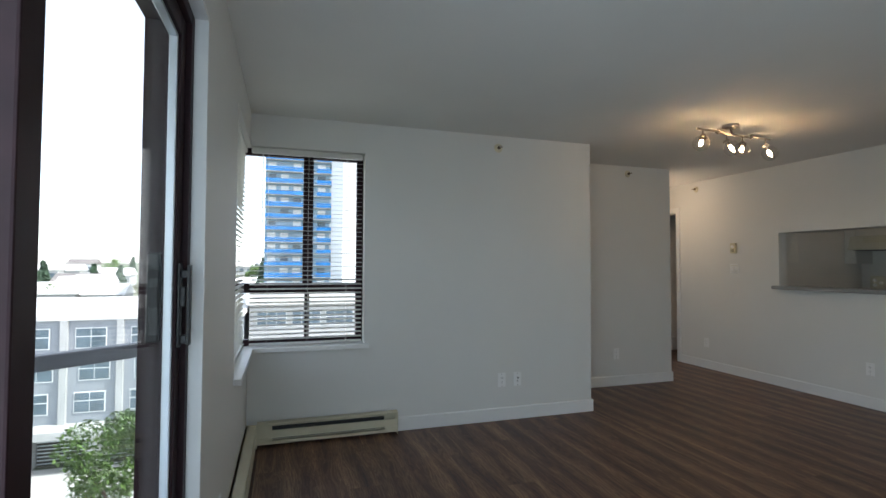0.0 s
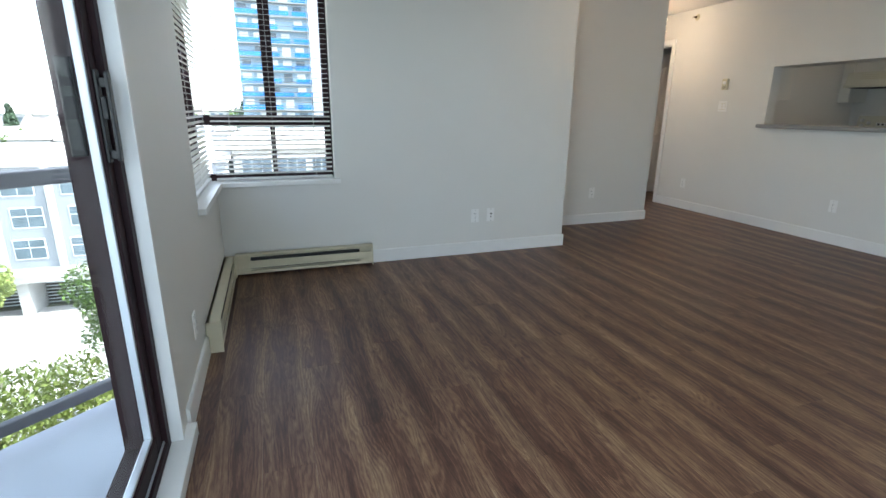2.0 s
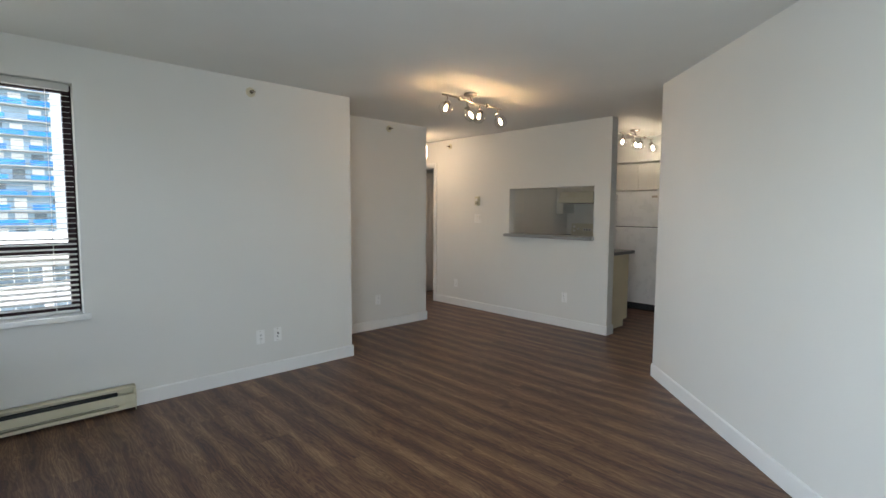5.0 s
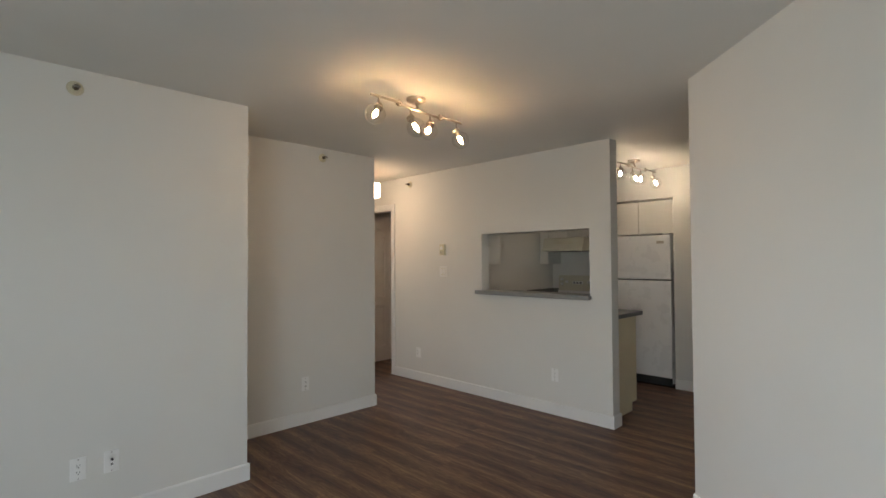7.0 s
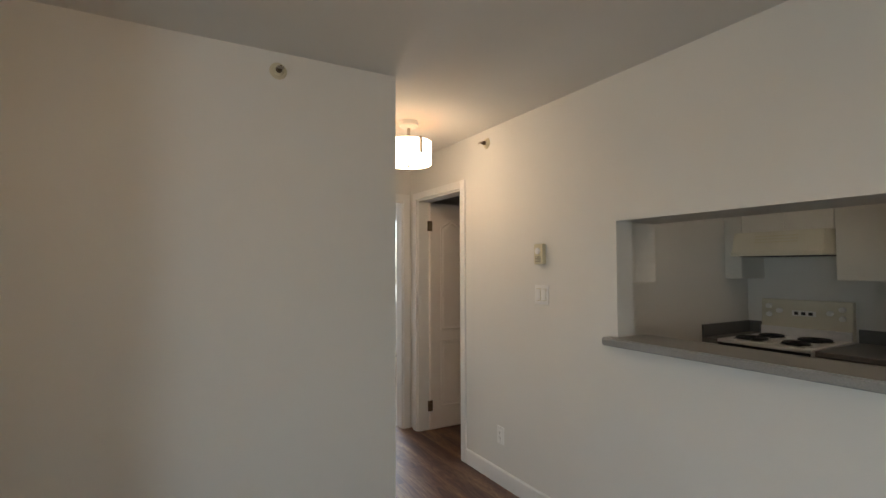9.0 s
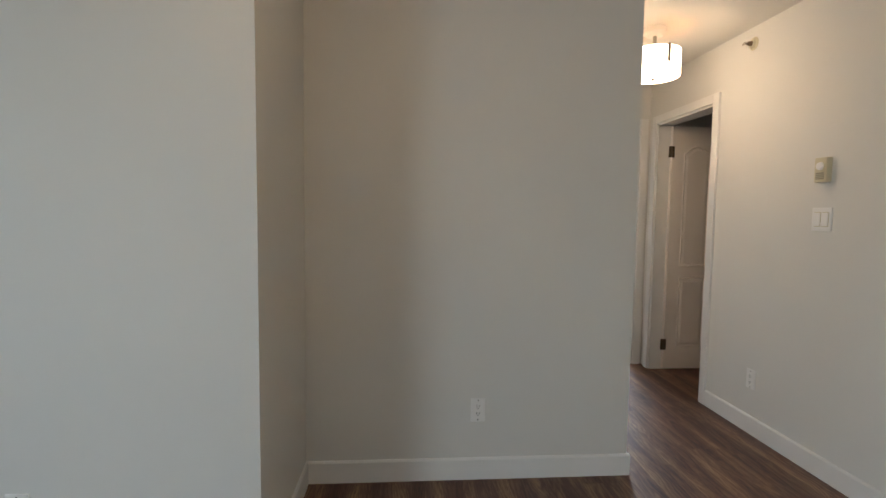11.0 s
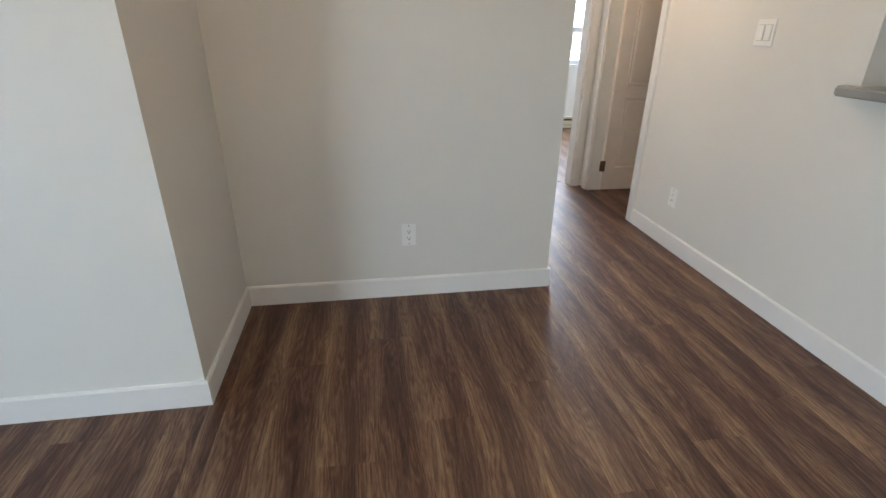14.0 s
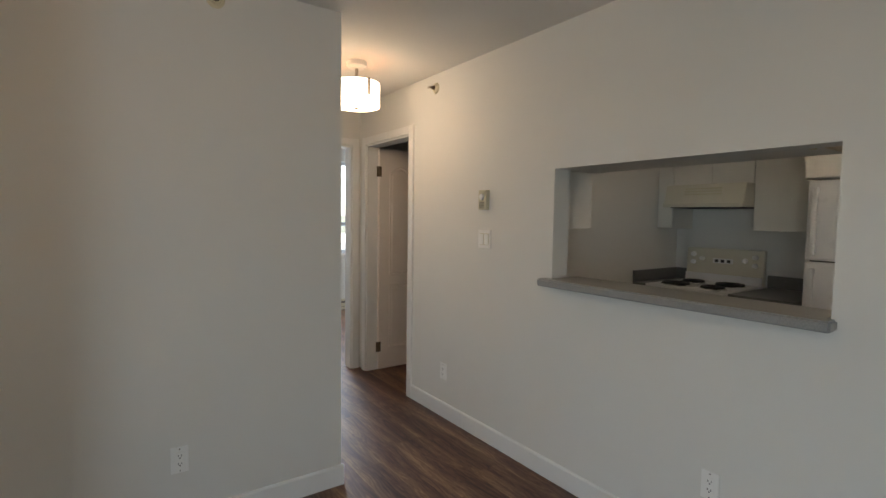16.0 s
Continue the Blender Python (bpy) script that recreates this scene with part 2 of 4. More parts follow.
# ---- plan ----
XL, YA, XA, YB, XB, XP = 0.624, 4.76, 3.497, 5.471, 5.049, 6.00
YK, YEND, ZC, W = 3.514, 7.24, 2.40, 0.12
XK, XS, YKE = 7.66, 8.32, 5.54
DX, DY = 5.055, 2.584
OX, OY = XL - 0.30, 0.48
YBACK, YBED = -0.95, 9.95

# outer wall with the sliding door and half of the corner window
DOOR0, DOOR1, DOORH = -0.14, 2.70, 2.10
WS, WT, WL, WR = 0.69, 2.165, 3.77, 1.459
structure("wall_west", boxes(((XL - 0.18, YBACK, 0), (XL, DOOR0, ZC)), ((XL - 0.18, DOOR0, DOORH), (XL, DOOR1, ZC)), ((XL - 0.18, DOOR1, 0), (XL, WL, ZC)), ((XL - 0.18, WL, 0), (XL, YA + 0.18, WS)), ((XL - 0.18, WL, WT), (XL, YA + 0.18, ZC))), PAINT, "off-white painted wall with a sliding door opening")
structure("wall_north", boxes(((XL, YA, 0), (XA, YA + 0.18, WS)), ((XL, YA, WT), (XA, YA + 0.18, ZC)), ((WR, YA, WS), (XA, YA + 0.18, WT))), PAINT, "off-white painted wall beside the corner window")
structure("wall_niche_side", boxes(((XA - W, YA + 0.18, 0), (XA, YB + W, ZC))), PAINT, "off-white side wall of the dining niche")
structure("wall_niche", boxes(((XA, YB, 0), (XB, YB + W, ZC))), PAINT, "off-white back wall of the dining niche")
structure("wall_hall", boxes(((XB - W, YB + W, 0), (XB, YEND, ZC))), PAINT, "off-white hallway wall")
PY0, PY1, PZ0, PZ1 = 3.708, 4.918, 1.045, 1.662
BD0, BD1, BDH = 6.373, 7.11, 2.03
structure("wall_passage", boxes(((XP, YK, 0), (XP + W, PY0, ZC)), ((XP, PY0, 0), (XP + W, PY1, PZ0)), ((XP, PY0, PZ1), (XP + W, PY1, ZC)), ((XP, PY1, 0), (XP + W, BD0, ZC)), ((XP, BD0, BDH), (XP + W, BD1, ZC)), ((XP, BD1, 0), (XP + W, YEND, ZC))), PAINT, "off-white wall with a kitchen pass-through opening")
structure("wall_hall_end", boxes(((5.12, YEND, 2.03), (5.92, YEND + W, ZC)), ((5.92, YEND, 0), (9.0, YEND + W, ZC)), ((3.4, YEND, 0), (5.12, YEND + W, ZC))), PAINT, "off-white wall at the end of the hallway with a bedroom doorway")
s = W / math.sqrt(2)
structure("wall_diagonal", prism([(DX, DY), (DX - (DY - YBACK), YBACK), (DX - (DY - YBACK) + 2 * s, YBACK), (DX + 2 * s, DY)], 0, ZC), PAINT, "off-white diagonal wall")
structure("wall_back", boxes(((XL - 0.18, YBACK - W, 0), (DX - (DY - YBACK) + 2 * s, YBACK, ZC))), PAINT, "plain off-white wall")
structure("wall_entry", boxes(((DX + 2 * s, 1.2, 0), (XK, 1.2 + W, ZC)), ((DX + 2 * s - W, 1.2, 0), (DX + 2 * s, DY, ZC))), PAINT, "plain off-white entry wall")
PD0, PD1 = 2.835, 3.425
structure("wall_pantry", boxes(((XK, 1.2, 0), (XK + 0.1, PD0 - 0.005, ZC)), ((XK, PD0 - 0.005, 2.035), (XK + 0.1, PD1 + 0.005, ZC)), ((XK, PD1 + 0.005, 0), (XS, 3.61, ZC)), ((XK + 0.5, 2.6, 0), (XK + 0.6, PD1 + 0.005, ZC))), PAINT, "off-white wall round the pantry doors")
structure("wall_kitchen", boxes(((XS, 3.61, 0), (XS + W, YKE, ZC)), ((XP + W, YKE, 0), (XS + W, YKE + W, ZC))), PAINT, "off-white kitchen wall")
structure("wall_kitchen_soffit", boxes(((XK + 0.03, 3.61, 2.07), (XS, 4.375, ZC)), ((XS - 0.33, 4.375, 2.07), (XS, YKE, ZC)), ((XP + W, 3.84, 2.07), (6.525, YKE, ZC))), PAINT, "off-white soffit above the kitchen cabinets")
structure("wall_bathroom", boxes(((8.0, YKE + W, 0), (8.1, YEND, ZC))), PAINT, "plain bathroom wall")
BW0, BW1 = 5.70, 7.22
structure("wall_bedroom", boxes(((3.4, YBED, 0), (BW0, YBED + W, ZC)), ((BW1, YBED, 0), (8.0, YBED + W, ZC)), ((BW0, YBED, 0), (BW1, YBED + W, 0.85)), ((BW0, YBED, 2.2), (BW1, YBED + W, ZC)), ((3.3, YEND, 0), (3.4, YBED + W, ZC)), ((8.0, YEND + W, 0), (8.1, YBED + W, ZC))), PAINT, "pale bedroom wall with a window")
structure("ceiling", boxes(((XL - 0.2, YBACK - W, ZC), (XS + W, YA + 0.18, ZC + 0.15)), ((XA - W, YA + 0.18, ZC), (XS + W, YBED + W, ZC + 0.15))), CEIL, "off-white painted ceiling", "ceiling")
floor = structure("floor", boxes(((XL - 0.18, YBACK - W, -0.2), (XS + W, YA + 0.18, -0.004)), ((XA - W, YA + 0.18, -0.2), (XS + W, YBED + W, -0.004))), SUBFLOOR, "grey-brown wood plank floor", "floor")


# baseboards
def skirting(a, b, side):
    """A baseboard along a to b; side: the way it stands out from its wall."""
    (x0, y0), (x1, y1) = a, b
    t, h = 0.013, 0.105
    n = Vector((side[0], side[1], 0)).normalized() * t
    bm = bmesh.new()
    d = Vector((x1 - x0, y1 - y0, 0))
    prof = [(0, 0), (1, 0), (1, h - 0.008), (0.55, h), (0, h)]
    ends = []
    for base in (Vector((x0, y0, 0)), Vector((x1, y1, 0))):
        ends.append([bm.verts.new(base + n * u + Vector((0, 0, z))) for u, z in prof])
    k = len(prof)
    for i in range(k):
        bm.faces.new((ends[0][i], ends[0][(i + 1) % k], ends[1][(i + 1) % k], ends[1][i]))
    bm.faces.new(ends[0]), bm.faces.new(ends[1])
    bmesh.ops.recalc_face_normals(bm, faces=bm.faces[:])
    return structure("baseboard", bm, TRIM, "white painted baseboard", "baseboard")


g = 0.013
skirting((XL, DOOR1 + 0.1), (XL, 3.46), (1, 0))
skirting((1.725, YA), (XA + g, YA), (0, -1))
skirting((XA, YA), (XA, YB - g), (1, 0))
skirting((XA, YB), (XB + g, YB), (0, -1))
skirting((XB, YB), (XB, YEND), (1, 0))
skirting((XP, YK - g), (XP, BD0 - 0.064), (-1, 0))
skirting((XP, YK), (XP + W + g, YK), (0, -1))
skirting((DX, DY), (DX - (DY - YBACK), YBACK), (-1, 1))
skirting((XK, 3.43), (XK, 3.61), (-1, 0))
skirting((XK, 1.32), (XK, 2.83), (-1, 0))
# ---- living room: sliding door ----
def frame_box(axis_lo, axis_hi, x0, x1, z0, z1, w):
    """Four bars round an opening in a wall of constant x, between y axis_lo and axis_hi."""
    return boxes(((x0, axis_lo, z0), (x1, axis_lo + w, z1)), ((x0, axis_hi - w, z0), (x1, axis_hi, z1)), ((x0, axis_lo + w, z0), (x1, axis_hi - w, z0 + w)), ((x0, axis_lo + w, z1 - w), (x1, axis_hi - w, z1)), bevel=0.004)


D0, D1 = DOOR0 - OY, DOOR1 - OY
door = tagged(thing("door_1", "dark bronze aluminium sliding balcony door with glass panels", "door", (OX, OY, 0)), kind="structure")
part("door_frame", frame_box(D0, D1, 0.13, 0.262, 0.03, DOORH, 0.05), BRONZE, door)
for name, y0, y1, x0, x1 in (("sliding_panel", 1.19, D1 - 0.05, 0.205, 0.245), ("fixed_panel", D0 + 0.05, 1.25, 0.15, 0.19)):
    panel = part(name, frame_box(y0, y1, x0, x1, 0.08, DOORH - 0.05, 0.065), BRONZE, door)
    part("glazing_bead", frame_box(y0 + 0.064, y1 - 0.064, x0 + 0.008, x1 - 0.008, 0.144, DOORH - 0.114, 0.012), ALU, panel, "pale aluminium glazing bead")
    pane = part("pane", boxes(((x0 + 0.014, y0 + 0.07, 0.15), (x0 + 0.02, y1 - 0.07, DOORH - 0.12))), GLASS, panel, "clear glass")
    pane.visible_shadow = False
handle = part("handle", boxes(((0.246, 2.11, 1.05), (0.254, 2.145, 1.30)), ((0.254, 2.12, 1.06), (0.276, 2.135, 1.085)), ((0.254, 2.12, 1.255), (0.276, 2.135, 1.28)), ((0.272, 2.108, 1.055), (0.282, 2.138, 1.295)), bevel=0.003), BLACK, door, "black pull handle")
part("latch", boxes(((0.254, 2.112, 1.17), (0.268, 2.128, 1.23)), bevel=0.004), BLACK, handle)
part("outer_handle", boxes(((0.168, 2.09, 1.07), (0.204, 2.13, 1.33)), bevel=0.006), BLACK, door, "black outer pull handle")
part("track", boxes(((0.196, D0 + 0.05, 0.075), (0.202, D1 - 0.05, 0.088)), ((0.247, D0 + 0.05, 0.075), (0.252, D1 - 0.05, 0.088))), ALU, door, "aluminium floor track")
structure("trim_door_sill", boxes(((OX + 0.263, DOOR0, 0.0), (XL + 0.035, DOOR1 + 0.09, 0.055)), bevel=0.005), TRIM, "white painted door sill", "sill")
structure("trim_door_jamb", boxes(((OX + 0.263, DOOR1 - 0.014, 0.055), (XL + 0.004, DOOR1 + 0.003, DOORH)), ((OX + 0.263, DOOR0, DOORH - 0.014), (XL + 0.004, DOOR1 - 0.014, DOORH + 0.003))), TRIM, "white painted door reveal", "trim")

# ---- corner window ----
FX0, FX1 = XL - 0.15, XL - 0.10
FY0, FY1 = YA + 0.10, YA + 0.15
MZ = 1.12
win = tagged(thing("window_1", "corner window with dark bronze frames and white blinds", "window"), kind="structure")
north = part("window_frame", boxes(((XL - 0.10, FY0, WS), (WR, FY1, WS + 0.05)), ((XL - 0.10, FY0, WT - 0.05), (WR, FY1, WT)), ((WR - 0.05, FY0, WS + 0.05), (WR, FY1, WT - 0.05)), ((XL - 0.15, FY0, WS), (XL - 0.10, FY1, WT)), ((XL - 0.10, FY0, MZ - 0.035), (WR - 0.05, FY1, MZ + 0.035)), ((1.018, FY0, WS + 0.05), (1.052, FY1, MZ - 0.035)), ((1.0, FY0, MZ + 0.035), (1.075, FY1, WT - 0.05)), bevel=0.004), BRONZE, win)
west = part("window_frame", boxes(((FX0, WL, WS), (FX1, FY0, WS + 0.05)), ((FX0, WL, WT - 0.05), (FX1, FY0, WT)), ((FX0, WL, WS + 0.05), (FX1, WL + 0.05, WT - 0.05)), ((FX0, WL + 0.05, MZ - 0.035), (FX1, FY0, MZ + 0.035)), ((FX0, 4.28, MZ + 0.035), (FX1, 4.34, WT - 0.05)), bevel=0.004), BRONZE, win)
for x0, x1, z0, z1 in ((XL - 0.1, 1.018, WS + 0.05, MZ - 0.035), (1.052, WR - 0.05, WS + 0.05, MZ - 0.035), (XL - 0.1, 1.0, MZ + 0.035, WT - 0.05), (1.075, WR - 0.05, MZ + 0.035, WT - 0.05)):
    part("pane", boxes(((x0, FY0 + 0.02, z0), (x1, FY0 + 0.026, z1))), GLASS, north).visible_shadow = False
for y0, y1, z0, z1 in ((WL + 0.05, FY0, WS + 0.05, MZ - 0.035), (WL + 0.05, 4.28, MZ + 0.035, WT - 0.05), (4.34, FY0, MZ + 0.035, WT - 0.05)):
    part("pane", boxes(((FX0 + 0.02, y0, z0), (FX0 + 0.026, y1, z1))), GLASS, west).visible_shadow = False
part("window_sill", boxes(((XL - 0.10, YA - 0.04, WS - 0.03), (WR + 0.035, FY0, WS + 0.004)), ((XL - 0.10, WL - 0.02, WS - 0.03), (XL + 0.04, YA - 0.04, WS + 0.004)), bevel=0.004), TRIM, win, "white painted sill")


def slat_mesh(length, width):
    """A slightly arched blind slat along x."""
    bm = bmesh.new()
    rows = []
    for k in range(5):
        u = k / 4 - 0.5
        z = 0.0025 * (1 - 4 * u * u)
        rows.append([bm.verts.new((x, u * width, z)) for x in (0, length)])
    for a, b in zip(rows, rows[1:]):
        bm.faces.new((a[0], a[1], b[1], b[0]))
    mesh = bpy.data.meshes.new("slat")
    bmesh.ops.solidify(bm, geom=bm.faces[:], thickness=0.0012)
    bm.to_mesh(mesh)
    bm.free()
    mesh.materials.append(BLIND)
    return mesh


def venetian_blind(base, turn, length):
    """A blind that hangs down to its base, along its own x."""
    blind = thing("venetian_blind", "white slatted blind lowered with its slats open", "blind", base, turn, "corner window blinds")
    high = WT - WS - 0.012
    part("head_rail", boxes(((0, -0.02, high - 0.04), (length, 0.02, high)), bevel=0.003), BLIND, blind)
    part("bottom_rail", boxes(((0, -0.014, 0.006), (length, 0.014, 0.022)), bevel=0.004), BLIND, blind)
    mesh, z = slat_mesh(length, 0.026), 0.05
    while z < high - 0.05:
        slat = new("slat", mesh)
        slat.parent = blind
        slat.matrix_local = pose(0, 0, z, 8 if z > 0.5 else 24)
        z += 0.0335
    for x in (0.12, length / 2, length - 0.12):
        part("cord", rod(rod(bmesh.new(), (x, -0.014, 0.01), (x, -0.014, high - 0.03), 0.0011, sides=5), (x, 0.014, 0.01), (x, 0.014, high - 0.03), 0.0011, sides=5), BLIND, blind)
    part("tilt_wand", rod(bmesh.new(), (0.08, -0.024, high - 0.6), (0.08, -0.022, high - 0.04), 0.003, sides=8), BLIND, blind)
    return blind


venetian_blind((XL + 0.005, YA + 0.05, WS + 0.006), 0, WR - XL - 0.02)
venetian_blind((XL - 0.045, WL + 0.015, WS + 0.006), 90, YA + 0.07 - WL - 0.02)


# ---- heaters ----
def baseboard_heater(base, turn, length, label):
    """An electric heater along its own x, its back against the wall at y = 0, its face towards -y."""
    h = thing("baseboard_heater", label, "heater", base, turn, "electric baseboard heaters")
    d, z1 = 0.07, 0.165
    body = part("body", boxes(((0.0, -0.02, 0.02), (length, -0.004, z1)), ((0.0, -d, 0.058), (length, -d + 0.008, 0.115)), ((0.0, -d, z1 - 0.008), (length, -0.004, z1)), ((0.0, -d + 0.012, 0.02), (length, -0.02, 0.03)), bevel=0.002), CREAM, h)
    part("element", boxes(((0.1, -d + 0.018, 0.05), (length - 0.1, -0.022, 0.13))), DARK, h, "dark heating fins")
    for xa, xb in ((0.0, 0.09), (length - 0.012, length)):
        part("corner_plate", boxes(((xa, -d, 0.113), (xb, -d + 0.01, z1 - 0.008))), CREAM, h)
    part("lower_lip", boxes(((0.0, -d - 0.003, 0.018), (length, -d + 0.004, 0.04)), ((0.0, -d - 0.003, 0.04), (0.1, -d + 0.004, 0.06)), ((length - 0.1, -d - 0.003, 0.04), (length, -d + 0.004, 0.06)), bevel=0.002), CREAM, h)
    for x in (-0.004, length):
        part("end_cap", boxes(((x, -d - 0.006, 0.0), (x + 0.004, -0.002, z1 + 0.003)), bevel=0.0015), CREAM, h)
    return h


baseboard_heater((XL + 0.078, YA, 0), 0, 1.01, "cream enamelled electric baseboard heater under the window")
baseboard_heater((XL, 3.475, 0), 90, 1.20, "long cream baseboard heater along the outer wall")
baseboard_heater((6.35, YBED, 0.0), 0, 0.95, "white baseboard heater under the bedroom window")


# ---- plates, sprinklers, thermostat ----
def wall_frame(x, y, z, facing):
    """A pose whose -y points out of a wall that faces the given way."""
    return (x, y, z), {"-y": 0, "+x": 90, "-x": -90}[facing]


def outlet(x, y, z, facing, label, kind="socket"):
    base, turn = wall_frame(x, y, z, facing)
    o = thing("wall_outlet" if kind != "switch" else "light_switch", label, "outlet" if kind != "switch" else "switch", base, turn, "wall plates")
    w = 0.058 if kind == "switch" else 0.035
    part("cover_plate", boxes(((-w, -0.006, -0.0575), (w, 0.0, 0.0575)), bevel=0.003), PLASTIC, o)
    if kind == "switch":
        for c in (-0.023, 0.023):
            part("rocker", boxes(((c - 0.0165, -0.0105, -0.033), (c + 0.0165, -0.005, 0.033)), bevel=0.003), PLASTIC, o)
            part("rocker_gap", boxes(((c - 0.019, -0.0066, -0.036), (c + 0.019, -0.006, 0.036))), ALMOND, o)
        return o
    insert = part("socket_insert", boxes(((-0.0165, -0.0085, -0.034), (0.0165, -0.005, 0.034)), bevel=0.002), PLASTIC, o)
    if kind == "cable":
        part("cable_jack", rod(bmesh.new(), (0, -0.006, 0.012), (0, -0.022, 0.012), 0.006), BLACK, o, "black cable connector")
        part("socket_hole", boxes(((-0.005, -0.0092, -0.02), (0.005, -0.0086, -0.01))), DARK, insert)
    else:
        for dz in (-0.017, 0.017):
            part("socket_hole", boxes(((-0.0075, -0.0092, dz - 0.002), (-0.005, -0.0086, dz + 0.007)), ((0.005, -0.0092, dz - 0.002), (0.0075, -0.0086, dz + 0.006)), ((-0.0025, -0.0092, dz - 0.010), (0.0025, -0.0086, dz - 0.005))), DARK, insert)
    for dz in (-0.048, 0.048):
        part("screw", rod(bmesh.new(), (0, -0.0055, dz), (0, -0.0072, dz), 0.003, sides=8), CHROME, o)
    return o


outlet(2.62, YA, 0.333, "-y", "white double wall socket above the baseboard")
outlet(2.765, YA, 0.333, "-y", "white cable jack plate with a dark connector", "cable")
outlet(4.305, YB, 0.34, "-y", "white double wall socket in the niche")
outlet(XP, 5.893, 0.323, "-x", "white double wall socket near the hallway door")
outlet(XP, 4.06, 0.355, "-x", "white double wall socket below the pass-through")
outlet(XL, 3.21, 0.275, "+x", "white wall socket beside the sliding door")
outlet(XP, 5.472, 1.27, "-x", "white double rocker light switch", "switch")


def sprinkler(x, y, z, facing):
    base, turn = wall_frame(x, y, z, facing)
    s = thing("sprinkler", "chrome sidewall fire sprinkler with a white escutcheon", "sprinkler", base, turn, "sidewall sprinklers")
    part("escutcheon", rod(rod(bmesh.new(), (0, 0, 0), (0, -0.008, 0), 0.038, 0.032, 24), (0, -0.008, 0), (0, -0.018, 0), 0.024, 0.02, 20), CREAM, s)
    part("body", rod(rod(bmesh.new(), (0, -0.018, 0), (0, -0.04, 0), 0.015, 0.011, 12), (0, -0.04, 0), (0, -0.06, 0), 0.006, sides=8), BRASS, s)
    part("deflector", boxes(((-0.014, -0.063, -0.002), (0.014, -0.045, 0.001)), ((-0.014, -0.063, -0.011), (0.014, -0.060, 0.001)), bevel=0.0005), NICKEL, s)
    return s


sprinkler(2.589, YA, 2.295, "-y")
sprinkler(4.475, YB, 2.315, "-y")
sprinkler(XP, 6.031, 2.302, "-x")
base, turn = wall_frame(XP, 5.469, 1.511, "-x")
th = thing("thermostat", "cream wall thermostat with a round dial", "thermostat", base, turn)
part("body", boxes(((-0.035, -0.032, -0.06), (0.035, 0.0, 0.06)), bevel=0.005), ALMOND, th)
part("dial", rod(bmesh.new(), (0, -0.032, 0.018), (0, -0.041, 0.018), 0.02, 0.018, 24), PLASTIC, th)
part("vent", boxes(*[((-0.024, -0.0335, -0.045 + 0.009 * k), (0.024, -0.0315, -0.042 + 0.009 * k)) for k in range(4)]), DARK, th)


# ---- ceiling lights ----
def track_light(base, turn, bulb_material, label):
    """A canopy, a cranked bar and four tilted heads with clear globes."""
    t = thing("track_light", label, "ceiling light", base, turn, "four-bulb track lights")
    part("canopy", rod(rod(bmesh.new(), (0, 0, 0), (0, 0, -0.018), 0.062, 0.06, 32), (0, 0, -0.018), (0, 0, -0.03), 0.06, 0.03, 32), NICKEL, t, smooth=False)
    part("post", rod(bmesh.new(), (0, 0, -0.028), (0, -0.02, -0.075), 0.008), NICKEL, t)
    zb = -0.08
    segs = [((-0.40, -0.045), (-0.185, -0.055)), ((-0.185, -0.028), (0.195, -0.012)), ((0.195, -0.038), (0.40, -0.03))]
    for (xa, ya), (xb, yb) in segs:
        part("bar", rod(bmesh.new(), (xa, ya, zb), (xb, yb, zb), 0.0075), NICKEL, t)
    for x, ya, yb in ((-0.185, -0.06, -0.022), (0.195, -0.044, -0.006)):
        part("joint", rod(rod(bmesh.new(), (x, ya, zb), (x, yb, zb), 0.008), (x, (ya + yb) / 2, zb - 0.018), (x, (ya + yb) / 2, zb + 0.018), 0.010), NICKEL, t)
    for x, y, tx, ty in ((-0.345, -0.047, -0.75, -0.30), (-0.07, -0.022, 0.35, -0.45), (0.11, -0.016, -0.7, -0.35), (0.345, -0.032, 0.45, -0.25)):
        head = part("head", rod(bmesh.new(), (x, y, zb), (x, y, zb - 0.055), 0.006), NICKEL, t)
        w = Vector((tx, ty, -1)).normalized()
        p = Vector((x, y, zb - 0.06))
        part("socket_cup", rod(rod(bmesh.new(), p - w * 0.012, p + w * 0.008, 0.024, 0.027, 20), p + w * 0.008, p + w * 0.04, 0.013, sides=16), NICKEL, head)
        g = p + w * 0.068
        globe = part("globe", ball(bmesh.new(), g, 0.058, 24), GLOBE, head, "clear glass globe", smooth=True)
        globe.visible_shadow = False
        bm = bmesh.new()
        rod(bm, p + w * 0.04, p + w * 0.062, 0.009, 0.0145, 14)
        rod(bm, p + w * 0.062, p + w * 0.08, 0.0145, 0.012, 14)
        rod(bm, p + w * 0.08, p + w * 0.1, 0.012, 0.002, 14)
        part("bulb", bm, bulb_material, head, "lit bulb", smooth=True)
    return t


track_light((4.18, 3.89, ZC), 3, BULB, "brushed nickel track light with four lit glass globes")
track_light((7.03, 3.76, ZC), -4, BULB_K, "brushed nickel kitchen track light with lit globes")

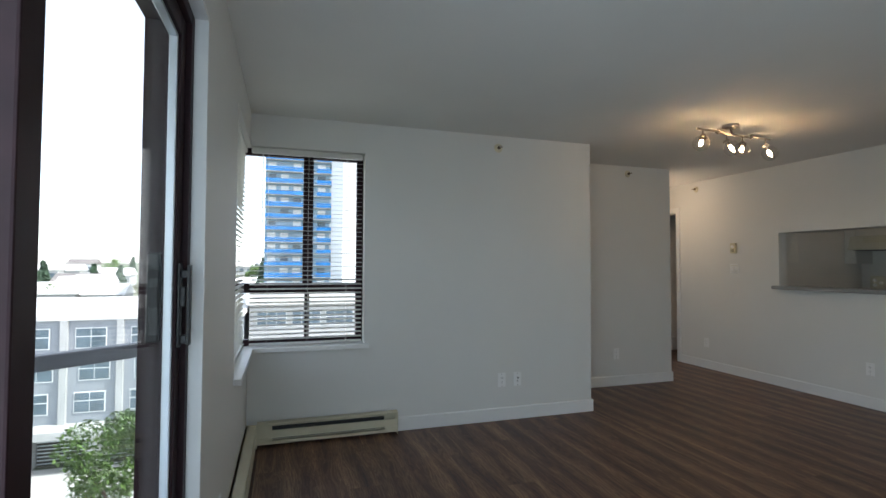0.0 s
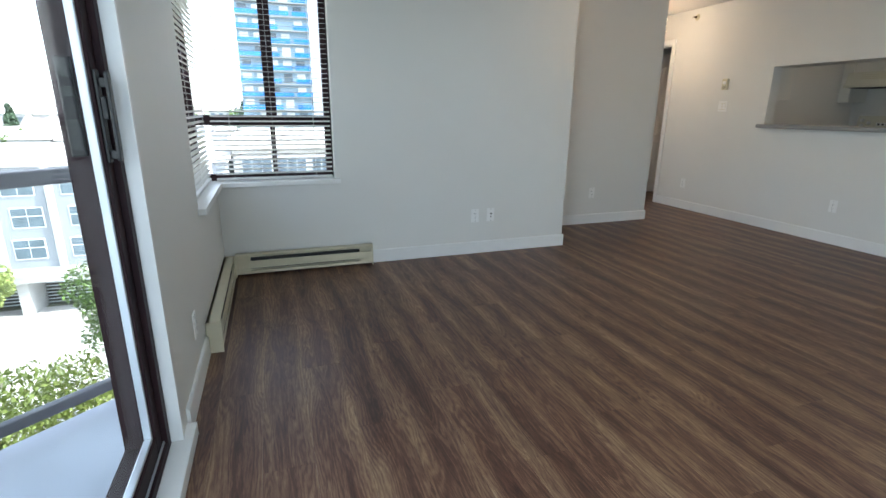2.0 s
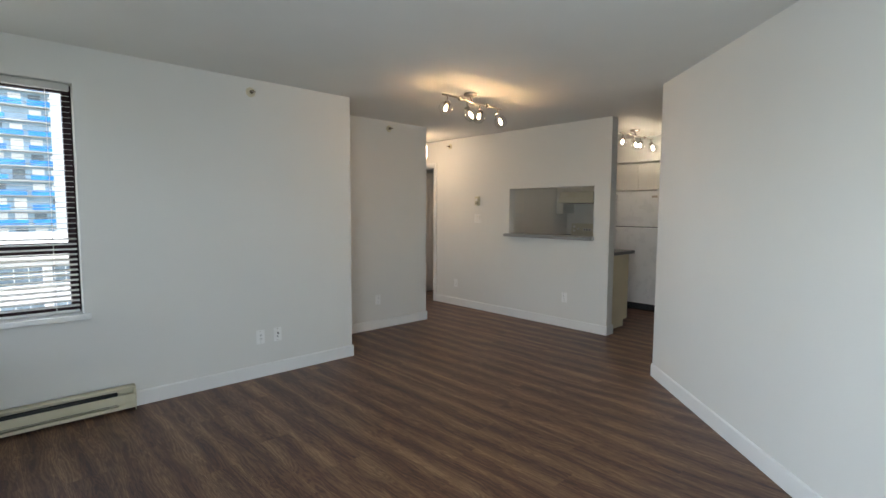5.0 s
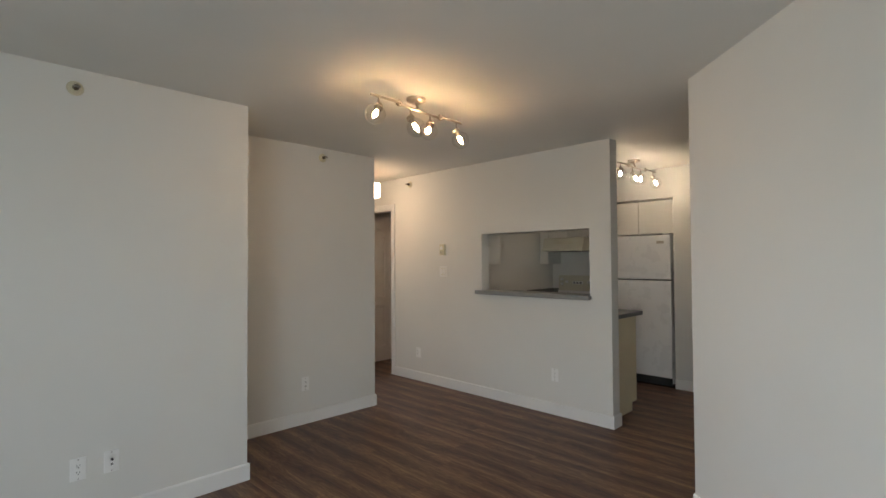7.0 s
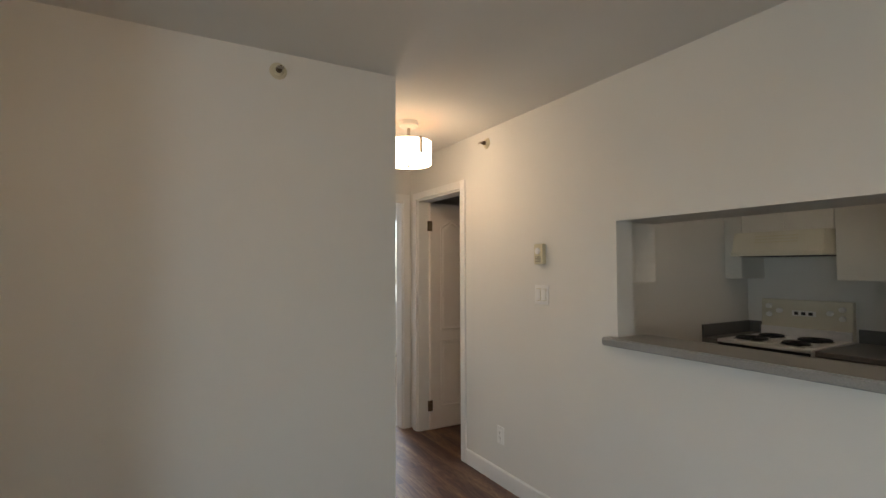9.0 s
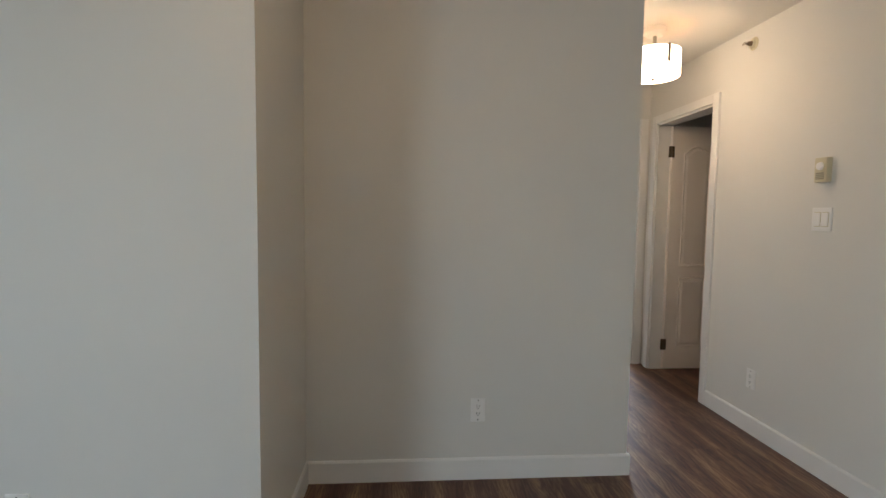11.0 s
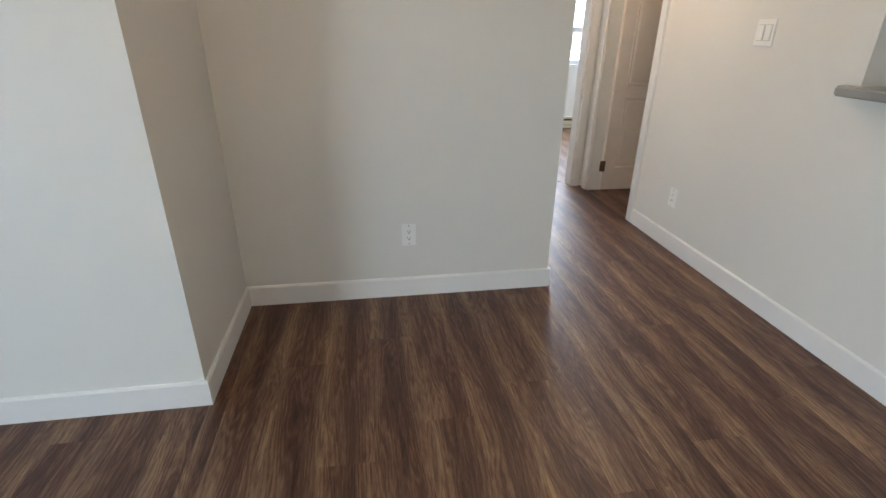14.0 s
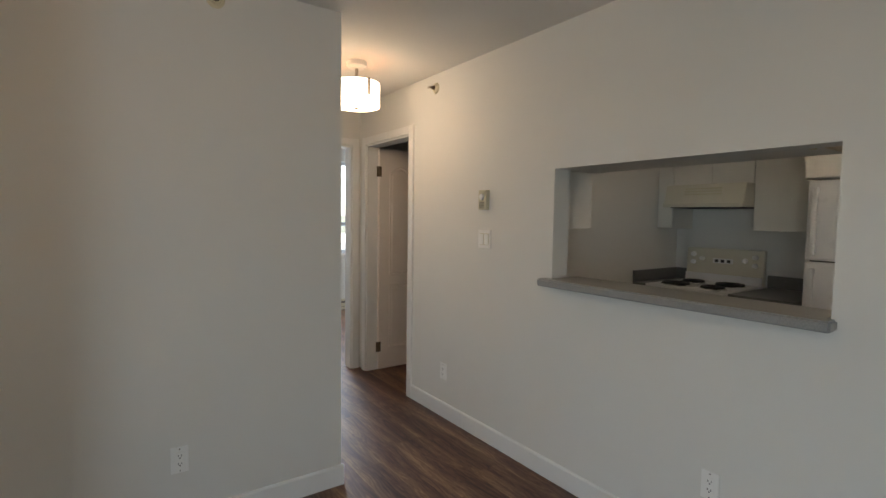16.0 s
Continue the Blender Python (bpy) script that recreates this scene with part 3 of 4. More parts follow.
hl = thing("hall_ceiling_light", "semi-flush drum ceiling light with a lit pale shade", "ceiling light", (5.44, 6.13, ZC))
part("canopy", rod(rod(bmesh.new(), (0, 0, 0), (0, 0, -0.03), 0.066, sides=32), (0, 0, -0.03), (0, 0, -0.045), 0.066, 0.045, 32), TRIM, hl)
part("stem", rod(bmesh.new(), (0, 0, -0.045), (0, 0, -0.155), 0.011), NICKEL, hl)
drum = bmesh.new()
for r, flip in ((0.15, False), (0.146, True)):
    bmesh.ops.create_cone(drum, cap_ends=False, segments=40, radius1=r, radius2=r, depth=0.15, matrix=Matrix.Translation((0, 0, -0.212)))
rod(drum, (0, 0, -0.289), (0, 0, -0.283), 0.145, sides=40)
shade = part("shade", drum, SHADE, hl, "glowing pale glass shade")
# disc added across the open shade to weaken its glow on the ceiling
part("uplight_blocker", rod(bmesh.new(), (0, 0, -0.149), (0, 0, -0.144), 0.144, sides=40), TRIM, hl, "white disc added to block the shade's upward light")
part("rim", boxes(((-0.151, -0.004, -0.140), (0.151, 0.004, -0.134)), ((-0.004, -0.151, -0.140), (0.004, 0.151, -0.134))), NICKEL, hl)
for a in (-85, 35, 155):
    ca, sa = math.cos(radians(a)), math.sin(radians(a))
    bm = boxes(((0.149, -0.009, -0.235), (0.156, 0.009, -0.131)), bevel=0.001)
    bmesh.ops.rotate(bm, cent=(0, 0, 0), matrix=Matrix.Rotation(radians(a), 3, "Z"), verts=bm.verts[:])
    part("clip", bm, NICKEL, shade, "brushed nickel clip")
part("finial", ball(bmesh.new(), (0, 0, -0.295), 0.012, 12), NICKEL, hl)


# ---- pass-through ledge ----
bm = prism([(XP - 0.075, PY0 - 0.02), (XP - 0.003, PY0 - 0.02), (XP - 0.003, PY0 + 0.004), (XP + W + 0.08, PY0 + 0.004), (XP + W + 0.08, PY1 - 0.004), (XP - 0.003, PY1 - 0.004), (XP - 0.003, PY1 + 0.04), (XP - 0.075, PY1 + 0.04)], PZ0 + 0.003, PZ0 + 0.042)
bmesh.ops.bevel(bm, geom=bm.edges[:], offset=0.007, segments=3, affect="EDGES")
ledge = tagged(part("ledge", bm, LEDGE), "grey laminate ledge of the kitchen pass-through", "counter")


# ---- doors ----
def moulded_face(bm, x0, x1, z0, z1, y, arch=False):
    """A raised moulding ring and field on a door face at depth y (towards -y)."""
    w = 0.016
    pts = []
    if arch:
        mid, half = (x0 + x1) / 2, (x1 - x0) / 2
        pts = [(x0, z0), (x1, z0), (x1, z1 - 0.05)]
        for k in range(1, 12):
            u = 1 - k / 6
            pts.append((mid + u * half, z1 - 0.05 + 0.05 * (0.5 + 0.5 * math.cos(math.pi * u)) ** 0.8))
        pts.append((x0, z1 - 0.05))
    else:
        pts = [(x0, z0), (x1, z0), (x1, z1), (x0, z1)]
    c = Vector(((x0 + x1) / 2, (z0 + z1) / 2))

    def inset(d):
        out = []
        for px, pz in pts:
            out.append((c.x + (px - c.x) * (1 - 2 * d / (x1 - x0)), pz + (d if pz < c.y else -d)))
        return out

    loops = [(pts, y), (inset(w * 0.4), y - 0.006), (inset(w), y + 0.002), (inset(w * 2.2), y - 0.004)]
    rings = [[bm.verts.new((px, yy, pz)) for px, pz in pp] for pp, yy in loops]
    n = len(pts)
    for a, b in zip(rings, rings[1:]):
        for i in range(n):
            bm.faces.new((a[i], a[(i + 1) % n], b[(i + 1) % n], b[i]))
    hub = bm.verts.new((c.x, y - 0.004, c.y))
    for i in range(n):
        bm.faces.new((rings[-1][i], rings[-1][(i + 1) % n], hub))
    bmesh.ops.recalc_face_normals(bm, faces=bm.faces[:])


def casing(lo, hi, top, axis_x, plane, out):
    """A door's casing on a wall: the bars stand out from plane by out."""
    t = 0.016
    a, b = (plane - t, plane) if out < 0 else (plane, plane + t)
    w = 0.062
    items = []
    for u0, u1, z0, z1 in ((lo - w, lo, 0, top + w), (hi, hi + w, 0, top + w), (lo, hi, top, top + w)):
        items.append(((u0, a, z0), (u1, b, z1)) if axis_x else ((a, u0, z0), (b, u1, z1)))
    return boxes(*items, bevel=0.004)


d2 = tagged(thing("door_2", "white moulded panel door standing open to a dim bathroom", "door", (0, 0, 0)), kind="structure")
part("casing", casing(BD0, BD1, BDH, False, XP, -1), TRIM, d2)
part("jamb", boxes(((XP, BD0, 0), (XP + W, BD0 + 0.015, BDH)), ((XP, BD1 - 0.015, 0), (XP + W, BD1, BDH)), ((XP, BD0 + 0.015, BDH - 0.015), (XP + W, BD1 - 0.015, BDH))), TRIM, d2)
leaf = part("leaf", boxes(((XP + 0.10, BD1 - 0.055, 0.012), (XP + 0.83, BD1 - 0.02, 2.005)), bevel=0.002), DOORP, d2)
bm = bmesh.new()
for x0, x1 in ((0.10, 0.33), (0.40, 0.63)):
    moulded_face(bm, XP + 0.1 + x0, XP + 0.1 + x1, 0.20, 0.78, BD1 - 0.056)
    moulded_face(bm, XP + 0.1 + x0, XP + 0.1 + x1, 0.87, 1.85, BD1 - 0.056, True)
part("moulded_panels", bm, DOORP, leaf)
for z in (0.22, 1.80):
    part("hinge", rod(boxes(((XP + 0.07, BD1 - 0.058, z - 0.045), (XP + 0.118, BD1 - 0.0555, z + 0.045))), (XP + 0.094, BD1 - 0.062, z - 0.045), (XP + 0.094, BD1 - 0.062, z + 0.045), 0.006), BRASS, d2, "aged brass hinge")
d3 = tagged(thing("door_3", "white cased bedroom doorway at the hallway end", "door", (0, 0, 0)), kind="structure")
part("casing", casing(5.155, 5.918, 2.03, True, YEND, -1), TRIM, d3)
part("jamb", boxes(((5.12, YEND, 0), (5.155, YEND + W, 2.03)), ((5.907, YEND + 0.002, 0), (5.919, YEND + W, 2.03)), ((5.155, YEND, 2.015), (5.907, YEND + W, 2.03))), TRIM, d3)

# bedroom window
w2 = tagged(thing("window_2", "bedroom window with pale frames and a blind", "window"), kind="structure")
wf = part("window_frame", boxes(((BW0, YBED + 0.05, 0.85), (BW1, YBED + 0.1, 0.9)), ((BW0, YBED + 0.05, 2.15), (BW1, YBED + 0.1, 2.2)), ((BW0, YBED + 0.05, 0.9), (BW0 + 0.05, YBED + 0.1, 2.15)), ((BW1 - 0.05, YBED + 0.05, 0.9), (BW1, YBED + 0.1, 2.15)), ((BW0 + 0.05, YBED + 0.05, 1.25), (BW1 - 0.05, YBED + 0.1, 1.31)), bevel=0.003), ALU, w2)
for z0, z1 in ((0.9, 1.25), (1.31, 2.15)):
    part("pane", boxes(((BW0 + 0.05, YBED + 0.07, z0), (BW1 - 0.05, YBED + 0.076, z1))), GLASS, wf).visible_shadow = False
part("window_sill", boxes(((BW0 - 0.03, YBED - 0.05, 0.82), (BW1 + 0.03, YBED + 0.05, 0.852)), bevel=0.004), TRIM, w2)

# pantry bifold doors
pd = thing("bifold_door", "closed white moulded bifold pantry door", "door", (XK, PD1, 0), -90)
half = (PD1 - PD0) / 2
for k in range(2):
    x0 = k * half + 0.003
    fold = part("leaf", boxes(((x0, 0.012, 0.015), (x0 + half - 0.006, 0.042, 2.005)), bevel=0.003), DOORP, pd)
    bm = bmesh.new()
    moulded_face(bm, x0 + 0.07, x0 + half - 0.075, 0.13, 0.74, 0.011)
    moulded_face(bm, x0 + 0.07, x0 + half - 0.075, 0.86, 1.90, 0.011, True)
    part("moulded_panels", bm, DOORP, fold)
part("knob", ball(rod(bmesh.new(), (half - 0.025, 0.012, 0.945), (half - 0.025, -0.012, 0.945), 0.006), (half - 0.025, -0.016, 0.945), 0.013, 12), PLASTIC, pd, smooth=True)
part("track", boxes(((0.002, 0.01, 2.012), (2 * half - 0.002, 0.045, 2.034))), BLACK, pd, "dark overhead track")


# ---- kitchen ----
def cabinet(name, lo, hi, face, doors, label, split="z", group="kitchen cabinets", handles=False):
    """A cabinet box from lo to hi with doors on the face "-x" or "+x"; doors: how many side by side along y."""
    c = thing(name, label, "cabinet", lo, 0, group)
    sx, sy, sz = (b - a for a, b in zip(lo, hi))
    t = 0.018
    x0, x1 = (t, sx) if face == "-x" else (0, sx - t)
    part("body", boxes(((x0, 0, 0), (x1, sy, sz)), bevel=0.002), CABINET, c)
    w = sy / doors
    for k in range(doors):
        a, b = (0.0, t - 0.002) if face == "-x" else (sx - t + 0.002, sx)
        part("door", boxes(((a, k * w + 0.002, 0.003), (b, (k + 1) * w - 0.002, sz - 0.003)), bevel=0.0025), CABINET, c)
    return c


FR0, FR1 = 3.635, 4.365
cabinet("wall_cabinet", (XK + 0.01, 3.615, 1.675), (XS - 0.01, 4.37, 2.045), "-x", 2, "white two-door cabinet above the refrigerator")
cabinet("wall_cabinet", (XS - 0.33, 4.376, 1.335), (XS - 0.003, 4.782, 2.068), "-x", 1, "white tall wall cabinet beside the range hood")
cabinet("wall_cabinet", (XS - 0.33, 4.786, 1.69), (XS - 0.003, 5.398, 2.068), "-x", 2, "white two-door wall cabinet above the range hood")
cabinet("wall_cabinet", (XS - 0.33, 5.402, 1.335), (XS - 0.003, YKE - 0.003, 2.068), "-x", 1, "narrow white wall cabinet in the kitchen corner")
cabinet("wall_cabinet", (XP + W + 0.003, 5.08, 1.345), (6.525, YKE - 0.003, 2.068), "+x", 2, "white wall cabinet beside the pass-through")
uc = cabinet("wall_cabinet", (XP + W + 0.003, 3.84, 1.68), (6.525, 5.076, 2.068), "+x", 3, "white wall cabinets above the pass-through")
part("end_panel", boxes(((0, -0.012, 0), (0.40, -0.001, 0.388))), CABEDGE, uc, "cream cabinet end panel")
part("trim_strip", boxes(((0, -0.015, -0.018), (0.03, 0.0, 0.0))), CABEDGE, uc)

bc = thing("base_cabinet", "cream base cabinets along the pass-through wall", "cabinet", (XP + W + 0.003, YK + 0.09, 0), 0, "kitchen cabinets")
part("body", boxes(((0, 0.02, 0.10), (0.52, 1.90, 0.868))), CABINET, bc)
part("end_panel", boxes(((0, 0.0, 0.085), (0.54, 0.018, 0.868)), bevel=0.002), CABEDGE, bc, "cream end panel")
part("toe_kick", boxes(((0, 0.012, 0.0), (0.47, 1.90, 0.10))), CABEDGE, bc)
for k in range(5):
    part("door", boxes(((0.522, 0.022 + k * 0.376, 0.11), (0.54, 0.394 + k * 0.376, 0.86)), bevel=0.003), CABINET, bc)
bm = boxes(((XP + W + 0.004, YK + 0.055, 0.872), (6.745, YKE - 0.004, 0.91)), bevel=0.008)
tagged(part("worktop", bm, COUNTER), "grey laminate worktop on the base cabinets", "worktop")

ST0, ST1 = 4.79, 5.395
bc2 = thing("base_cabinet", "white base cabinet between refrigerator and stove", "cabinet", (XS - 0.63, 4.38, 0), 0, "kitchen cabinets")
part("body", boxes(((0.02, 0, 0.1), (0.62, 0.40, 0.85))), CABINET, bc2)
part("toe_kick", boxes(((0.07, 0, 0), (0.62, 0.40, 0.1))), CABEDGE, bc2)
part("door", boxes(((0, 0.004, 0.11), (0.018, 0.396, 0.845)), bevel=0.003), CABINET, bc2)
wt = tagged(part("worktop", boxes(((XS - 0.66, 4.375, 0.853), (XS - 0.003, ST0 - 0.006, 0.89)), bevel=0.006), COUNTER), "dark grey worktop with a low splashback", "worktop")
part("splashback", boxes(((XS - 0.022, 4.375, 0.89), (XS - 0.003, ST0 - 0.006, 0.985)), bevel=0.003), COUNTER, wt)
bc3 = thing("base_cabinet", "narrow white corner cabinet beside the stove", "cabinet", (XS - 0.63, ST1 + 0.008, 0), 0, "kitchen cabinets")
part("body", boxes(((0, 0, 0.0), (0.62, YKE - ST1 - 0.012, 0.85))), CABINET, bc3)
wt2 = tagged(part("worktop", boxes(((XS - 0.66, ST1 + 0.006, 0.853), (XS - 0.003, YKE - 0.003, 0.89)), bevel=0.006), COUNTER), "narrow dark grey worktop beside the stove", "worktop")
part("splashback", boxes(((XS - 0.66, YKE - 0.022, 0.89), (XS - 0.003, YKE - 0.003, 0.985)), ((XS - 0.022, ST1 + 0.006, 0.89), (XS - 0.003, YKE - 0.022, 0.985)), bevel=0.003), COUNTER, wt2)

# stove
sv = thing("stove", "white electric coil stove with a cream control panel", "stove", (XS - 0.69, ST0, 0))
SW = ST1 - ST0
part("body", boxes(((0.03, 0, 0.06), (0.66, SW, 0.875)), ((0.08, 0.02, 0.0), (0.62, SW - 0.02, 0.06)), bevel=0.004), APPLIANCE, sv)
oven = part("oven_door", boxes(((0.0, 0.008, 0.22), (0.03, SW - 0.008, 0.80)), bevel=0.006), APPLIANCE, sv)
part("oven_handle", rod(rod(rod(bmesh.new(), (-0.035, 0.05, 0.765), (-0.035, SW - 0.05, 0.765), 0.01), (0.0, 0.07, 0.765), (-0.035, 0.07, 0.765), 0.008), (0.0, SW - 0.07, 0.765), (-0.035, SW - 0.07, 0.765), 0.008), CHROME, oven, "chrome oven handle")
part("drawer", boxes(((0.0, 0.008, 0.07), (0.03, SW - 0.008, 0.21)), bevel=0.005), APPLIANCE, sv)
part("cooktop", boxes(((-0.004, -0.002, 0.877), (0.61, SW + 0.002, 0.900)), bevel=0.006), APPLIANCE, sv)
part("front_trim", boxes(((-0.002, 0.004, 0.855), (0.002, SW - 0.004, 0.874))), BLACK, sv)
for bx, by, r in ((0.16, 0.16, 0.075), (0.16, SW - 0.16, 0.095), (0.43, 0.16, 0.095), (0.43, SW - 0.16, 0.075)):
    pan = part("drip_pan", rod(bmesh.new(), (bx, by, 0.9), (bx, by, 0.904), r + 0.018, r + 0.012, 32), CHROME, sv, "chrome drip pan")
    coil = bmesh.new()
    for ring in range(4):
        rr = r * (0.3 + 0.7 * ring / 3)
        n = 28
        for k in range(n):
            a, b = 2 * math.pi * k / n, 2 * math.pi * (k + 1) / n
            rod(coil, (bx + rr * math.cos(a), by + rr * math.sin(a), 0.910), (bx + rr * math.cos(b), by + rr * math.sin(b), 0.910), 0.0075, sides=6)
    part("coil_burner", coil, BLACK, pan, "black coil burner")
bm = boxes(((0.60, 0.0, 0.895), (0.66, SW, 1.175)), bevel=0.008)
for v in bm.verts:
    if v.co.x < 0.625:
        v.co.x += (v.co.z - 0.9) * 0.06
panel = part("control_panel", bm, ALMONDSTEEL, sv, "cream control panel")
part("panel_base", boxes(((0.585, 0.004, 0.895), (0.604, SW - 0.004, 0.965)), bevel=0.004), APPLIANCE, sv)
part("display", boxes(((0.606, 0.225, 1.055), (0.6135, 0.385, 1.095)), bevel=0.002), PLASTIC, panel)
for k in range(3):
    part("button", boxes(((0.602, 0.245 + 0.048 * k, 1.062), (0.608, 0.272 + 0.048 * k, 1.086)), bevel=0.002), DARK, panel, "dark button")
for ky, kz in ((0.06, 1.12), (0.06, 1.055), (0.135, 1.088), (0.47, 1.088), (0.545, 1.12), (0.545, 1.055)):
    part("knob", rod(boxes(((0.578, ky - 0.003, kz - 0.016), (0.592, ky + 0.003, kz + 0.016)), bevel=0.001), (0.616, ky, kz), (0.586, ky, kz), 0.021, 0.017, 20), PLASTIC, panel, "white control knob")

# range hood
rh = thing("range_hood", "cream under-cabinet range hood", "range hood", (XS - 0.49, 4.79, 1.512))
bm = prism([(0, 0), (0.485, 0), (0.485, 0.605), (0, 0.605)], 0, 0.175)
for v in bm.verts:
    if v.co.x < 0.1 and v.co.z > 0.1:
        v.co.x = 0.045
bmesh.ops.bevel(bm, geom=bm.edges[:], offset=0.006, segments=2, affect="EDGES")
part("body", bm, ALMONDSTEEL, rh)
part("lip", boxes(((-0.006, 0.0, -0.004), (0.01, 0.605, 0.03)), bevel=0.004), ALMONDSTEEL, rh)
part("vent_grille", boxes(*[((0.018 + 0.0057 * k, 0.16, 0.092 + 0.022 * k), (0.03 + 0.0057 * k, 0.44, 0.100 + 0.022 * k)) for k in range(3)]), ALMOND, rh, "slotted vent strip")
part("filter", boxes(((0.04, 0.04, -0.008), (0.44, 0.565, -0.001))), DARK, rh, "dark grease filter")

# refrigerator
fr = thing("refrigerator", "white top-freezer refrigerator with long curved handles", "refrigerator", (XK - 0.02, FR0, 0))
FW = FR1 - FR0 - 0.03
part("body", boxes(((0.065, 0.01, 0.03), (0.67, FW - 0.01, 1.655)), bevel=0.006), APPLIANCE, fr)
freezer = part("freezer_door", boxes(((0, 0, 1.168), (0.06, FW, 1.66)), bevel=0.014), APPLIANCE, fr)
fridge = part("fridge_door", boxes(((0, 0, 0.10), (0.06, FW, 1.158)), bevel=0.014), APPLIANCE, fr)
part("gasket", boxes(((0.058, 0.012, 0.10), (0.066, FW - 0.012, 1.65))), DARK, fr)
part("toe_grille", boxes(((0.035, 0.02, 0.012), (0.06, FW - 0.02, 0.092)), *[((0.028, 0.05, 0.025 + 0.016 * k), (0.036, FW - 0.05, 0.033 + 0.016 * k)) for k in range(4)], bevel=0.001), DARK, fr, "dark toe grille")
part("badge", boxes(((-0.002, 0.07, 1.565), (0.002, 0.15, 1.595)), bevel=0.001), NICKEL, freezer, "grey metal badge")
for host, z0, z1 in ((freezer, 1.20, 1.62), (fridge, 0.62, 1.12)):
    y = FW - 0.05
    part("handle", boxes(((-0.045, y - 0.014, z0), (-0.022, y + 0.014, z1)), ((-0.03, y - 0.012, z0), (0.002, y + 0.012, z0 + 0.05)), ((-0.03, y - 0.012, z1 - 0.05), (0.002, y + 0.012, z1)), bevel=0.009), APPLIANCE, host, "white long handle")
part("hinge_cover", boxes(((0.01, 0.02, 1.66), (0.10, 0.09, 1.678)), bevel=0.004), APPLIANCE, fr)
# ---- balcony ----
GZ = -15.7
RAIL = [(OX + 0.06, 3.25), (OX - 1.35, 2.05), (OX - 1.35, -1.6)]
structure("balcony_floor", prism([(OX + 0.118, -1.6), (OX + 0.118, 3.30), (OX + 0.04, 3.30), (OX - 1.42, 2.06), (OX - 1.42, -1.6)], -0.26, -0.03), CONCRETE, "pale grey-blue coated balcony slab", "balcony")
structure("balcony_soffit", prism([(OX + 0.118, -1.6), (OX + 0.118, 3.30), (OX + 0.04, 3.30), (OX - 1.42, 2.06), (OX - 1.42, -1.6)], 2.62, 2.8), FACADE2, "underside of the balcony above", "balcony")
rail = thing("balcony_railing", "dark metal balcony railing with glass panels", "railing", (0, 0, -0.03))
for (xa, ya), (xb, yb) in zip(RAIL, RAIL[1:]):
    d = Vector((xb - xa, yb - ya, 0))
    ang = math.atan2(d.y, d.x)
    for name, z0, z1, w in (("top_rail", 0.96, 1.015, 0.03), ("bottom_rail", 0.08, 0.125, 0.02)):
        bm = boxes(((0, -w, z0), (d.length, w, z1)), bevel=0.008)
        bmesh.ops.transform(bm, matrix=Matrix.Translation((xa, ya, 0)) @ Matrix.Rotation(ang, 4, "Z"), verts=bm.verts[:])
        part(name, bm, RAILM, rail)
    bm = boxes(((0.03, -0.004, 0.125), (d.length - 0.03, 0.004, 0.96)))
    bmesh.ops.transform(bm, matrix=Matrix.Translation((xa, ya, 0)) @ Matrix.Rotation(ang, 4, "Z"), verts=bm.verts[:])
    part("glass_panel", bm, GLASS, rail, "clear glass panel").visible_shadow = False
for x, y in RAIL:
    part("post", boxes(((x - 0.022, y - 0.022, 0.0), (x + 0.022, y + 0.022, 0.96)), bevel=0.004), RAILM, rail)

# own facade below and above, seen only edge-on
structure("facade", boxes(((XL - 0.18, -1.6, GZ), (9.2, 4.9, -0.27)), ((XL - 0.18, -1.6, 2.81), (9.2, 4.9, 6.0))), FACADE2, "pale concrete facade of the building", "facade")

# ---- ground ----
bm = bmesh.new()
xs = [-2500, -600, -250, -120, -60, -20, 20, 60, 120, 250, 600, 2500]
ys = [-2500, -400, -60, 0, 60, 120, 160, 220, 300, 420, 700, 1200, 2500]


def land(y):
    """The height of the land: level near the street, then a slow rise."""
    return GZ + 17.5 * min(1.0, max(0.0, (y - 110) / 300)) ** 1.1


grid = [[bm.verts.new((x, y, land(y))) for x in xs] for y in ys]
for a, b in zip(grid, grid[1:]):
    for i in range(len(xs) - 1):
        bm.faces.new((a[i], a[i + 1], b[i + 1], b[i]))
structure("ground", bm, GRASSY, "level ground rising to a far wooded hill", "ground")
structure("road", boxes(((-120, 25, GZ), (120, 36, GZ + 0.02))), PAVE, "sunlit pale grey street", "road")
structure("pavement", boxes(((-120, 36, GZ), (120, 49.5, GZ + 0.15)), ((-120, 20.5, GZ), (120, 25, GZ + 0.15))), PAVE, "pale concrete pavement and forecourt", "pavement")


# ---- buildings ----
def far_window(host, x, y, z, w, h, panes=2):
    f = part("window", boxes(((x, y - 0.06, z), (x + w, y + 0.02, z + h))), TRIM, host)
    pw = (w - 0.08) / panes
    for k in range(panes):
        part("pane", boxes(((x + 0.06 + k * pw, y - 0.08, z + 0.08), (x + k * pw + pw, y - 0.05, z + h * 0.55)), ((x + 0.06 + k * pw, y - 0.08, z + h * 0.6), (x + k * pw + pw, y - 0.05, z + h - 0.08))), OUTGLASS, f)
    return f


